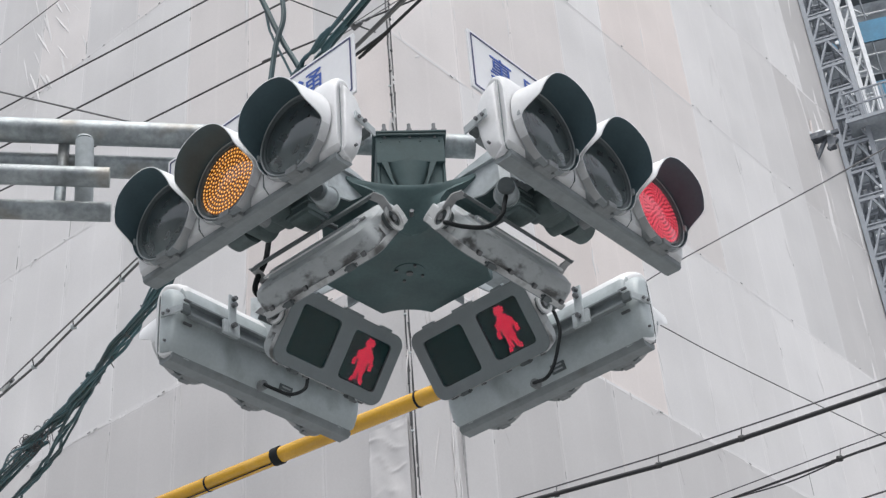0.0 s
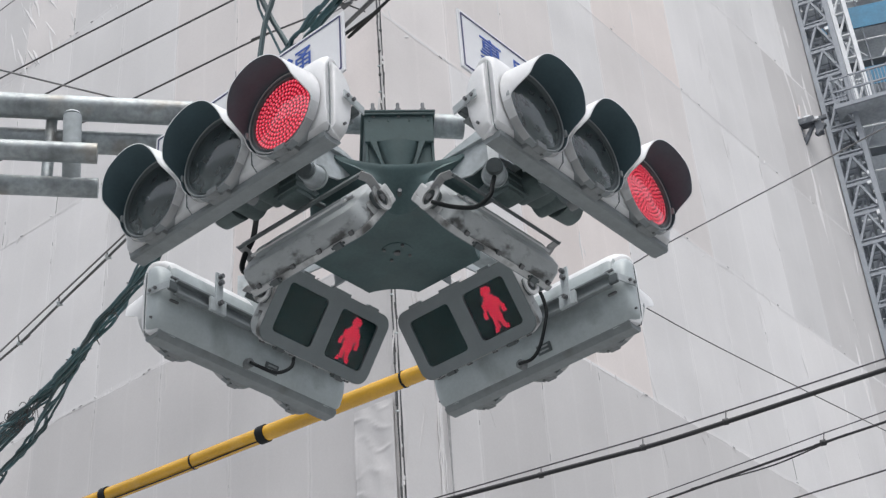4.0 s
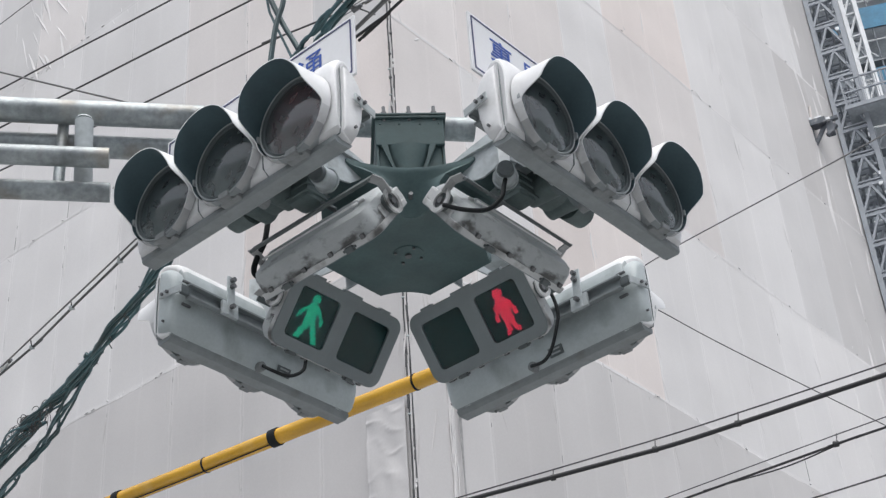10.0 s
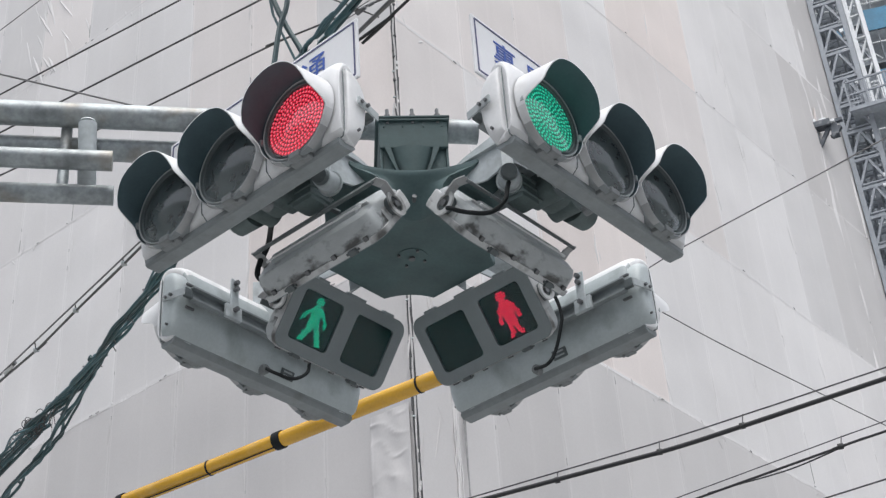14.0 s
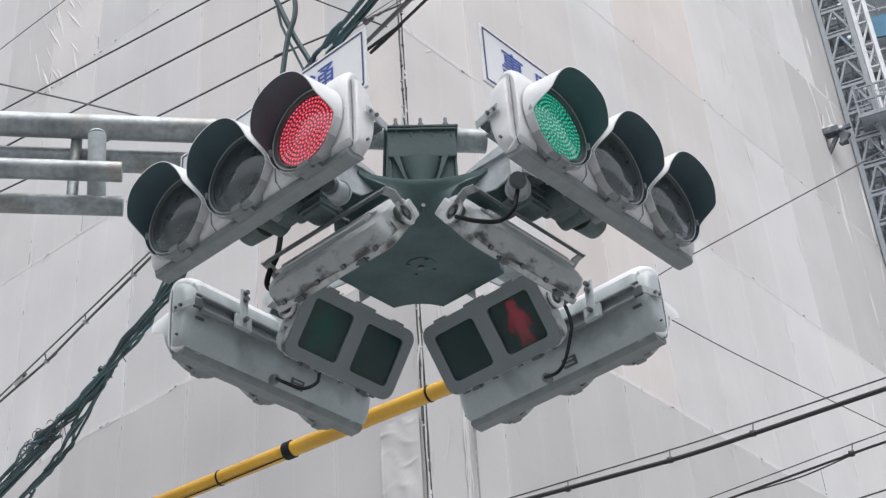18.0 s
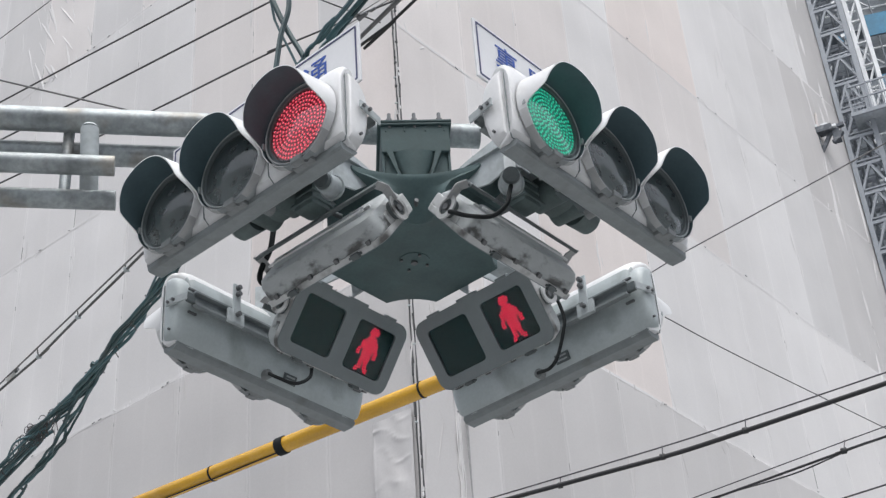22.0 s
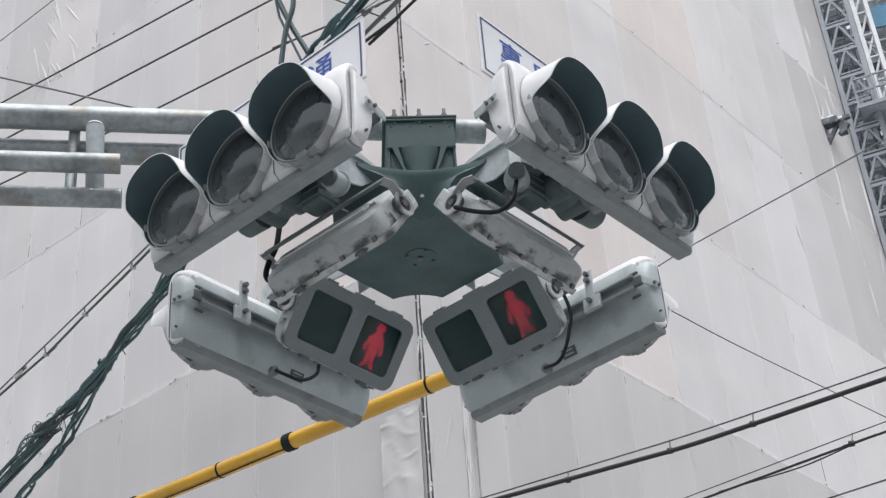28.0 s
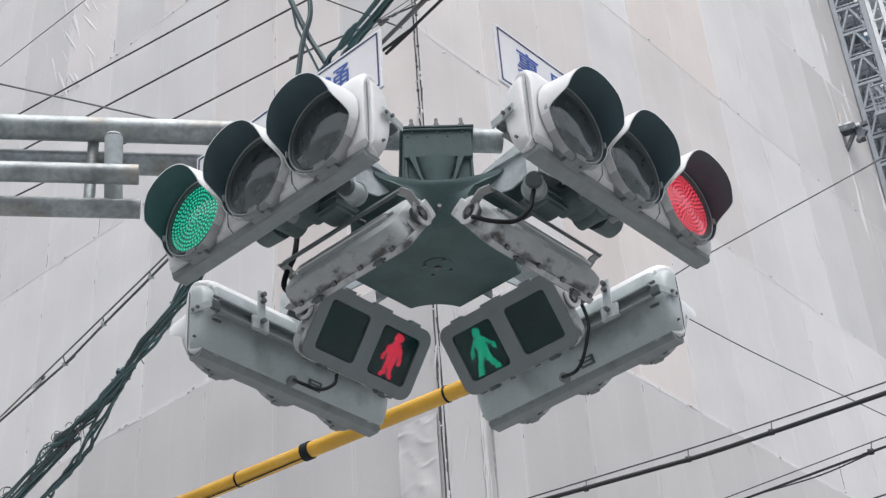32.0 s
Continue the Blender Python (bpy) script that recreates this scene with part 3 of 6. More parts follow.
def vehicle_signal():
    """A horizontal three-lamp vehicle signal: front towards -y, underside at z = 0."""
    t = thing("traffic_signal", Matrix.Identity(4), "white horizontal three-lamp traffic signal with black-lined hoods", "traffic light", "signals of the hanging cluster")
    # housing with drawn-in rounded ends
    cy, cz = 0.02, 0.21
    bm = bmesh.new()
    secs = []
    for x, k in ((-HEAD_L - 0.010, 0.82), (-HEAD_L - 0.007, 0.875), (-HEAD_L + 0.004, 0.93), (-HEAD_L + 0.028, 0.975), (-HEAD_L + 0.07, 1.0), (HEAD_L - 0.07, 1.0),
                 (HEAD_L - 0.028, 0.975), (HEAD_L - 0.004, 0.93), (HEAD_L + 0.007, 0.875), (HEAD_L + 0.010, 0.82)):
        w = max(0, 1 - (HEAD_L - abs(x)) / 0.07) * (1 if x > 0 else -1)
        secs.append([(x - 0.05 * w * (max(0, y) / 0.112) ** 1.6, cy + (y - cy) * k, cz + (z - cz) * k if z > 0.05 else z + (1 - k) * 0.06) for y, z in PROFILE])
    loft(bm, secs)
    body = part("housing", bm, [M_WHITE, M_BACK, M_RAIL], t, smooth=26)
    # back greyer and downturned faces darkest: shade put into the colour by facing
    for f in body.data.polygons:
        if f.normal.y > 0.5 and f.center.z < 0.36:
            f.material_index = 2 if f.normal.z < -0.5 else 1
    back_half = [(-0.016, 0.405), (0.015, 0.402), (0.04, 0.392), (0.065, 0.374), (0.085, 0.35), (0.1, 0.318), (0.109, 0.28), (0.113, 0.23), (0.112, 0.18), (0.106, 0.12), (0.096, 0.08), (0.084, 0.044), (0.062, 0.004), (-0.016, 0.002)]
    for s in (-1, 1):
        bm = bmesh.new()
        rings = []
        for dx, k in ((-0.11, 1.002), (-0.07, 0.995), (-0.04, 0.975), (-0.018, 0.94), (0.0, 0.885), (0.012, 0.81), (0.019, 0.71), (0.022, 0.6)):
            rings.append([(s * (HEAD_L + dx), 0.045 + (y - 0.045) * k, 0.21 + (z - 0.21) * k) for y, z in back_half])
        loft(bm, rings)
        part("end_cap", bm, M_WHITE, t, smooth=50)
    # door joint round the ends and across the front
    for s in (-1, 1):
        bm = bmesh.new()
        tube(bm, [(s * (HEAD_L - 0.02), -0.022, 0.014), (s * (HEAD_L + 0.009), -0.022, 0.045), (s * (HEAD_L + 0.0095), -0.022, 0.34), (s * (HEAD_L - 0.003), -0.022, 0.388)], 0.0028, 6, 3)
        part("door_joint", bm, M_BEZEL, t)
    for x in (-0.2, 0.2):
        bm = bmesh.new()
        tube(bm, [(x, 0.0, 0.003), (x, -0.045, 0.041), (x, -0.056, 0.076), (x, -0.058, 0.33)], 0.0028, 6, 3)
        part("door_joint", bm, M_BEZEL, t)
    bm = bmesh.new()
    loft(bm, [[(x, y, z) for y, z in ((-0.034, 0.012), (-0.033, -0.01), (-0.024, -0.02), (0.04, -0.02), (0.056, -0.006), (0.06, 0.004))] for x in (0.012 - HEAD_L, HEAD_L - 0.012)])
    part("bottom_rail", bm, M_RAIL, t, "grey underside rail", smooth=30)
    for s in (-1, 1):
        bm = bmesh.new()
        rod(bm, (s * (HEAD_L - 0.006), 0.045, 0.07), (s * (HEAD_L + 0.032), 0.045, 0.07), 0.006, 8)
        part("screw", bm, M_BOLT, t)
    # back channel with its end straps
    bm = bmesh.new()
    box(bm, (0, 0.15, 0.250), (2 * HEAD_L - 0.07, 0.03, 0.012), 0.003)
    box(bm, (0, 0.15, 0.182), (2 * HEAD_L - 0.07, 0.03, 0.012), 0.003)
    box(bm, (0, 0.134, 0.216), (2 * HEAD_L - 0.07, 0.012, 0.07), 0.002)
    part("back_channel", bm, M_RAIL, t, "dark steel channel along the back")
    for s in (-1, 1):
        bm = bmesh.new()
        bar(bm, (s * (HEAD_L + 0.04), 0.03, 0.212), (s * (HEAD_L + 0.022), 0.165, 0.202), 0.008, 0.04, 0.003)
        part("end_strap", bm, M_GALV, t, "galvanised strap across the end")
        for y in (0.05, 0.085):
            bm = bmesh.new()
            rod(bm, (s * (HEAD_L + 0.034), y, 0.209), (s * (HEAD_L + 0.05), y, 0.209), 0.008, 8)
            part("strap_bolt", bm, M_BOLT, t)
        bm = bmesh.new()
        box(bm, (s * (HEAD_L - 0.015), 0.145, 0.212), (0.05, 0.02, 0.05), 0.006)
        part("end_bracket", bm, M_STRAP, t, "dark steel end bracket")
        bm = bmesh.new()
        box(bm, (s * (HEAD_L - 0.05), 0.118, 0.285), (0.05, 0.012, 0.012), 0.003)
        part("hinge_pin", bm, M_BOLT, t)
        bm = bmesh.new()
        box(bm, (s * (HEAD_L - 0.05), 0.118, 0.155), (0.05, 0.012, 0.012), 0.003)
        part("hinge_pin", bm, M_BOLT, t)
        bm = bmesh.new()
        box(bm, (s * 0.33, 0.178, 0.275), (0.048, 0.01, 0.22), 0.003)
        box(bm, (s * 0.33, 0.170, 0.200), (0.10, 0.02, 0.075), 0.004)
        part("hanger_lug", bm, M_GALV, t)
        for z in (0.21, 0.325, 0.362):
            bm = bmesh.new()
            rod(bm, (s * 0.33, 0.18, z), (s * 0.33, 0.207, z), 0.013, 6)
            part("bolt", bm, M_BOLT, t)
    bm = bmesh.new()
    rod(bm, (0.05, 0.06, 0.032), (0.05, 0.104, 0.027), 0.028, 14, 0.024)
    part("cable_gland", bm, M_LATCH, t)
    bm = bmesh.new()
    box(bm, (0, 0, 0), (0.085, 0.006, 0.05), 0.002, pose(-0.1, 0.092, 0.055, -22))
    part("maker_plate", bm, M_STRAP, t)
    for z in (0.011, -0.009):
        bm = bmesh.new()
        box(bm, (0, 0.004, z), (0.055, 0.003, 0.008), 0.0, pose(-0.1, 0.092, 0.055, -22))
        part("plate_bar", bm, M_RING, t)
    # the three lamps
    ring0 = visor0 = glass0 = board0 = latch0 = layer0 = None
    for k, colour in enumerate(("green", "amber", "red")):
        m = pose((k - 1) * LENS_PITCH, LENS_Y, LENS_Z)
        if k == 0:
            ring0 = part("lamp_bezel", lathe([(0.188, 0.064), (0.188, -0.018), (0.187, -0.022), (0.184, -0.024), (0.179, -0.021), (0.177, -0.011), (0.170, -0.009), (0.168, -0.016), (0.165, -0.017), (0.163, -0.012), (0.163, 0.006)], 48),
                         [M_RING, M_BEZEL], t, smooth=35)
            for f in ring0.data.polygons:
                rr = math.hypot(f.center.x, f.center.z)
                if rr < 0.178:
                    f.material_index = 1
            ring0.matrix_basis = m
            bm = bmesh.new()
            n, rows_v, shade = 96, 5, {}
            for inner in (False, True):
                cols = []
                for j in range(n + 1):
                    phi = -180 + 360 * j / n
                    a = radians(phi)
                    L = visor_len(phi)
                    col = []
                    for i in range(rows_v + 1):
                        v = i / rows_v
                        y = 0.004 - v * (L + 0.004)
                        r = 0.2 + 0.085 * y - (0.0045 if inner else 0)
                        col.append(bm.verts.new((r * math.sin(a), y, r * math.cos(a))))
                    # outside greys in steps towards the underside: shade put into the hood's colour
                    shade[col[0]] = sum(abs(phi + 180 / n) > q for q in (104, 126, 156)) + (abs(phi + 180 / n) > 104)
                    cols.append(col)
                for c0, c1 in zip(cols, cols[1:]):
                    for i in range(rows_v):
                        f = bm.faces.new((c0[i], c1[i], c1[i + 1], c0[i + 1]))
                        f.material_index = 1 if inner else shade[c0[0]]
                if not inner:
                    outer = cols
                else:
                    edge_o = [c[-1] for c in outer]
                    edge_i = [c[-1] for c in cols]
                    for q in range(n):
                        f = bm.faces.new((edge_o[q], edge_o[q + 1], edge_i[q + 1], edge_i[q]))
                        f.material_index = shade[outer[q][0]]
            bmesh.ops.remove_doubles(bm, verts=bm.verts[:], dist=1e-5)
            bmesh.ops.recalc_face_normals(bm, faces=bm.faces[:])
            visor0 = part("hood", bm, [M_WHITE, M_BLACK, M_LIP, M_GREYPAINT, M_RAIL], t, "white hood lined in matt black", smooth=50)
            visor0.matrix_basis = m
            prof = [(0.1628 * math.sin(radians(90 - 90 * i / 8)), -0.012 - 0.03 * (1 - math.sin(radians(90 - 90 * i / 8)) ** 2)) for i in range(9)]
            prof[-1] = (0.0, prof[-1][1])
            dome = lathe(prof, 48)
            dome.normal_update()
            if sum(f.normal.y for f in dome.faces) > 0:
                bmesh.ops.reverse_faces(dome, faces=dome.faces[:])
            glass0 = part("lens", dome, M_LENS, ring0, "clear domed lens glass", smooth=60)
            glass0.visible_shadow = False
            board0 = part("lamp_board", lathe([(0.1629, 0.0055), (0.06, 0.0055), (0.0, 0.0055)], 48), M_BOARD, ring0, "grey diode board")
            # thin layers added over the board to dim the diodes drawn behind them
            bm = bmesh.new()
            for q in range(LAYERS):
                bm.faces.new([bm.verts.new((0.1629 * math.sin(2 * math.pi * k / 48), -0.009 + 0.002 * q, 0.1629 * math.cos(2 * math.pi * k / 48))) for k in range(48)])
            bm.faces.ensure_lookup_table()
            for f in bm.faces[1:]:
                f.material_index = 1
            layer0 = part("smoked_layers", bm, [M_LAYER, M_SMOKE], ring0, "smoked grey diffuser over the diodes")
            bm = bmesh.new()
            box(bm, (0, -0.014, -0.186), (0.06, 0.036, 0.03), 0.006)
            box(bm, (0, 0.022, -0.185), (0.11, 0.045, 0.03), 0.008)
            rod(bm, (0.03, 0.0, -0.195), (0.03, 0.0, -0.208), 0.007, 8)
            latch0 = part("latch", bm, M_LATCH, t)
            latch0.matrix_basis = m
            bm = bmesh.new()
            box(bm, (0.186, -0.026, -0.02), (0.014, 0.018, 0.032), 0.004)
            lug0 = part("lug", bm, M_RING, t)
            lug0.matrix_basis = m
            again(lug0, m @ pose(-0.376, 0, 0), t)
            ring = ring0
        else:
            ring = again(ring0, m, t)
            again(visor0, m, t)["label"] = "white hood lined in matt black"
            again(latch0, m, t)
            again(lug0, m, t)
            again(lug0, m @ pose(-0.376, 0, 0), t)
            g = again(glass0, Matrix.Identity(4), ring)
            g.visible_shadow = False
            again(board0, Matrix.Identity(4), ring)
            again(layer0, Matrix.Identity(4), ring)
        led = part("diodes_" + colour, disc_leds(0.0186, 8, 0.0095, 0.0056, LED_H, 8), M_LED[colour], ring, colour + " light-emitting diodes")
        led.matrix_basis = pose(0, LAMP_OFF, 0)
    return t


def head_pose(i):
    n, a = side(i)
    return Matrix.Translation(n * 1.051 + Vector((0, 0, ZH))) @ pose(0, 0, 0, 0, 0, a + 90)


signal_a = vehicle_signal()
signals = [signal_a] + [copy_thing(signal_a, head_pose(i)) for i in (1, 2, 3)]
signal_a.matrix_basis = head_pose(0)
for s in signals[2:]:                 # the two turned away show their backs, shade toned into the grey
    s["label"] = "traffic signal turned away, stained back greyed for shade, with steel channel"
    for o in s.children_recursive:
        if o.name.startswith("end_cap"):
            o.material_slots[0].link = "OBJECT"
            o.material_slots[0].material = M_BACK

# ---- crossing signals ----
WIN, GAP = 0.249, 0.091
PED_W, PED_H, PED_D = 0.715, 0.365, 0.13


STAND = """
....xxx....
...xxxxx...
...xxxxx...
....xxx....
...xxxxx...
..xxxxxxx..
.xxxxxxxxx.
.xxxxxxxxx.
.xxxxxxxxx.
xx.xxxxx.xx
xx.xxxxx.xx
xx.xxxxx.xx
...xxxxx...
...xxxxx...
...xx.xx...
...xx.xx...
..xxx.xxx..
..xx...xx..
""".split()
STRIDE = """
.....xx.......
....xxxx......
....xxxx......
.....xx.......
....xxxxx.....
...xxxxxxx....
..xxxxxxxxx...
.xx.xxxxx.xx..
xx..xxxxx..xx.
xx..xxxxx..xx.
x...xxxxxx..x.
....xxxxxx....
....xxx.xxx...
....xxx..xxx..
...xxx...xxx..
...xxx....xxx.
..xxx.....xxx.
..xxx......xxx
""".split()


def figure_spots(rows, pitch=0.0126):
    """Places of the diodes of a sign, row by row, a little uneven."""
    rnd = random.Random(len(rows[0]))
    out = []
    for j, row in enumerate(rows):
        for i, ch in enumerate(row):
            if ch == "x":
                out.append(((i - (len(row) - 1) / 2) * pitch * (0.96 if len(row) < 12 else 0.98) + 0.0022 * math.sin(j * 1.7) + rnd.uniform(-0.001, 0.001), (len(rows) / 2 - 0.5 - j) * pitch + 0.0018 * math.sin(i * 2.1)))
    return out


def crossing_signal():
    """A crossing signal with two square windows side by side: front towards -y, centred on its face."""
    t = thing("pedestrian_signal", Matrix.Identity(4), "grey two-window pedestrian signal with black glass, tilted down", "traffic light", "crossing signals of the hanging cluster")
    cx = (WIN + GAP) / 2
    holes = [round_rect(WIN, WIN, 0.022, 5, s * cx, 0) for s in (-1, 1)]
    part("face_frame", plate(round_rect(PED_W, PED_H, 0.06, 7), holes, -0.004, 0.014), M_PEDFACE, t, "dark grey face frame")
    bm = bmesh.new()
    secs = []
    for y, k, dz in ((0.022, 0.985, 0), (0.024, 0.97, 0), (0.09, 0.95, 0), (0.118, 0.88, 0), (PED_D, 0.72, 0)):
        secs.append([(x * (1 - (1 - k) * 0.5), y, z * k) for x, z in round_rect(PED_W, PED_H, 0.06, 7)])
    loft(bm, secs, caps=False)
    vs = [v for v in bm.verts if abs(v.co.y - PED_D) < 1e-5]
    bmesh.ops.contextual_create(bm, geom=vs)
    bmesh.ops.recalc_face_normals(bm, faces=bm.faces[:])
    part("case", bm, M_PED, t, smooth=40)
    bm = bmesh.new()
    loft(bm, [[(x * (1 + k * 0.5), y, z * (1 + k)) for x, z in round_rect(PED_W, PED_H, 0.06, 7)] for y, k in ((0.0, 0.012), (0.018, 0.022), (0.026, 0.02), (0.027, -0.04))], caps=False)
    part("rim", bm, M_PEDRIM, t, "pale rim round the case", smooth=30)
    bm = bmesh.new()
    rod(bm, (-0.26, 0.098, -0.045), (0.26, 0.098, -0.045), 0.058, 24)
    part("back_barrel", bm, M_PED, t, smooth=40)
    for x in (-0.29, -0.1, 0.06, 0.27):
        bm = bmesh.new()
        box(bm, (x, 0.032, -PED_H / 2 - 0.004), (0.022, 0.022, 0.016), 0.003)
        part("rim_clip", bm, M_BOLT, t)
    for y, z in ((0.136, -0.012), (0.146, -0.075)):
        bm = bmesh.new()
        box(bm, (0, y, z), (PED_W - 0.13, 0.012, 0.010), 0.004)
        part("back_ridge", bm, M_WHITE, t, "pale ridge along the back")
    for s in (-1, 1):
        bm = bmesh.new()
        box(bm, (s * (PED_W / 2 - 0.012), 0.05, 0.05), (0.02, 0.07, 0.22), 0.009)
        part("end_plate", bm, M_PEDRIM, t, "pale plate at the end of the case")
    for z, w in ((0.062, 0.016), (-0.075, 0.02)):
        bm = bmesh.new()
        box(bm, (0, 0.108, z * 1.6), (PED_W - 0.1, w * 1.5, w), 0.004)
        part("case_ridge", bm, M_PED, t)
    for k, (s, shapes, colour, key) in enumerate(((-1, STRIDE, "green", "pgreen"), (1, STAND, "red", "pred"))):
        bm = bmesh.new()
        loft(bm, [[(x, y, z) for x, z in round_rect(WIN + 0.004, WIN + 0.004, 0.022, 5)] for y in (0.0225, 0.034)])
        pane = part("window_backing", bm, M_PANE, t, "black diode window")
        pane.matrix_basis = pose(s * cx, 0, 0)
        bm = bmesh.new()
        bm.faces.new([bm.verts.new((x, 0.003, z)) for x, z in round_rect(WIN - 0.002, WIN - 0.002, 0.022, 5)])
        bm.normal_update()
        if bm.faces[:][0].normal.y > 0:
            bmesh.ops.reverse_faces(bm, faces=bm.faces[:])
        g = part("window_glass", bm, M_PEDGLASS, pane)
        # the same kind of added layers dims the crossing figures
        lay = bmesh.new()
        for q in range(LAYERS):
            lay.faces.new([lay.verts.new((x, 0.008 + 0.0018 * q, z)) for x, z in round_rect(WIN + 0.003, WIN + 0.003, 0.022, 5)])
        lay.faces.ensure_lookup_table()
        for f in lay.faces[1:]:
            f.material_index = 1
        part("smoked_layers", lay, [M_PANELAYER, M_SMOKE], pane, "smoked black layers over the diodes")
        g.visible_shadow = False
        led = part("figure_" + colour, led_mesh(figure_spots(shapes), 0.005, 0.0038, PED_LED_H), M_LED[key], pane,
                   colour + (" walking" if colour == "green" else " standing") + " sign of diodes")
        led.matrix_basis = pose(0, FIG_OFF, 0)
    for x, w in ((-0.22, 0.07), (0.0, 0.12), (0.22, 0.07)):
        bm = bmesh.new()
        box(bm, (x, 0.006, PED_H / 2 + 0.006), (w, 0.026, 0.014), 0.003)
        part("top_lip", bm, M_PEDFACE, t)
    for x in (-0.2, 0.18):
        bm = bmesh.new()
        box(bm, (x, 0.01, -PED_H / 2 - 0.008), (0.045, 0.028, 0.02), 0.004)
        rod(bm, (x - 0.035, 0.012, -PED_H / 2 - 0.008), (x + 0.035, 0.012, -PED_H / 2 - 0.008), 0.006, 8)
        part("clasp", bm, M_STRAP, t)
    # yoke: pivot discs, side straps and the bar behind
    for s in (-1, 1):
        bm = bmesh.new()
        rod(bm, (s * (PED_W / 2 - 0.005), 0.06, 0.02), (s * (PED_W / 2 + 0.016), 0.06, 0.02), 0.045, 20)
        part("pivot_disc", bm, M_STRAP, t)
        bm = bmesh.new()
        rod(bm, (s * (PED_W / 2 + 0.014), 0.06, 0.02), (s * (PED_W / 2 + 0.032), 0.06, 0.02), 0.016, 8)
        part("pivot_bolt", bm, M_BOLT, t)
        bm = bmesh.new()
        bar(bm, (s * (PED_W / 2 + 0.026), 0.095, 0.026), (s * (PED_W / 2 + 0.024), 0.165, 0.028), 0.045, 0.008, 0.003)
        bar(bm, (s * (PED_W / 2 + 0.024), 0.16, 0.028), (s * (PED_W / 2 + 0.012), 0.2, 0.0), 0.045, 0.008, 0.003)
        part("yoke_strap", bm, M_GREYPAINT, t)
        ring = plate([(0.06 * math.cos(k * math.pi / 12), 0.05 * math.sin(k * math.pi / 12)) for k in range(24)], [[(0.04 * math.cos(k * math.pi / 12), 0.031 * math.sin(k * math.pi / 12)) for k in range(24)]], -0.005, 0.005)
        ring.transform(pose(s * (PED_W / 2 + 0.026), 0.06, 0.02, 0, 0, 90))
        part("yoke_ring", ring, M_PEDRIM, t, "pale oval strap end round the pivot", smooth=40)
    bm = bmesh.new()
    bar(bm, (-PED_W / 2 - 0.01, 0.196, 0.0), (PED_W / 2 + 0.01, 0.196, 0.0), 0.014, 0.05, 0.003)
    part("yoke_bar", bm, M_STRAP, t, "dark steel mounting bar")
    return t


def ped_pose(i, shift, reach, tilt=35.77):
    n, a = side(i)
    x = Vector((math.cos(radians(a - 90)), math.sin(radians(a - 90)), 0))
    return Matrix.Translation(n * reach + x * shift + Vector((0, 0, ZH + (0.057 if i > 1 else 0.03)))) @ pose(0, 0, 0, tilt, 0, a - 90)


ped_a = crossing_signal()
PED_SHIFT, PED_REACH = (0.0, 0.0, -0.009, 0.024), (0.49, 0.49, 0.4805, 0.4995)
peds = [ped_a] + [copy_thing(ped_a, ped_pose(i, PED_SHIFT[i], PED_REACH[i])) for i in (1, 2, 3)]
ped_a.matrix_basis = ped_pose(0, PED_SHIFT[0], PED_REACH[0])
for p, inner in ((peds[3], 1), (peds[2], -1)):      # these two hang by their outer ends alone
    for o in [o for o in p.children if o.name.split(".")[0] in ("yoke_ring", "pivot_disc", "pivot_bolt")]:
        if o.data.vertices[0].co.x * inner > 0:
            bpy.data.objects.remove(o)
for p in peds[:2]:
    p["label"] = "pedestrian signal turned away, stained grey back on a yoke"
flip = part("mirror", led_mesh(figure_spots([r[::-1] for r in STRIDE]), 0.005, 0.0038, PED_LED_H), M_LED["pgreen"])
sign = next(o for o in peds[2].children_recursive if o.name.startswith("figure_green"))
sign.data = flip.data
bpy.data.objects.remove(flip)

# ---- the hanger in the middle ----
hanger = thing("signal_hanger", Matrix.Identity(4), "dark green-grey steel hanger with four arms and a bolted box", "hanger")


def star(r_tip, w_tip, sag, z, front=None):
    """Plan outline with four arms and hollow sides, at height z."""
    pts = []
    for i in range(4):
        n, a = side(i)
        n2, _ = side(i + 1)
        t = Vector((-n.y, n.x, 0))
        t2 = Vector((-n2.y, n2.x, 0))
        p0, p1 = n * r_tip + t * w_tip, n2 * r_tip - t2 * w_tip
        mid = (n + n2).normalized() * (front if front and i == 0 else sag)
        ctrl = mid * 2 - (p0 + p1) / 2
        for k in range(9):
            u = k / 8
            pts.append(p0 * (1 - u) ** 2 + ctrl * 2 * u * (1 - u) + p1 * u * u + Vector((0, 0, ZH + z)))
    return pts


bm = bmesh.new()
loft(bm, [star(0.372, 0.198, 0.368, 0.275, 0.25), star(0.376, 0.195, 0.369, 0.36, 0.30), star(0.40, 0.175, 0.369, 0.405, 0.335), star(0.50, 0.118, 0.369, 0.44, 0.362), star(0.52, 0.111, 0.369, 0.452), star(0.52, 0.111, 0.369, 0.468)])
part("hull", bm, M_HULL, hanger, "dark green-grey hollow-sided hull", smooth=30)
bm = bmesh.new()
loft(bm, [star(0.368, 0.196, 0.368, 0.268, 0.25), star(0.368, 0.196, 0.368, 0.276, 0.25)])
part("bottom_plate", bm, M_HULL, hanger, "dusty green-grey bottom plate")
bm = bmesh.new()
rod(bm, hub(0, 0.04, 0.264), hub(0, 0.04, 0.28), 0.075, 28)
part("centre_flange", bm, M_HULL, hanger)
bm = bmesh.new()
rod(bm, hub(0, 0.04, 0.254), hub(0, 0.04, 0.27), 0.016, 10)
part("drain_plug", bm, M_BOLT, hanger)
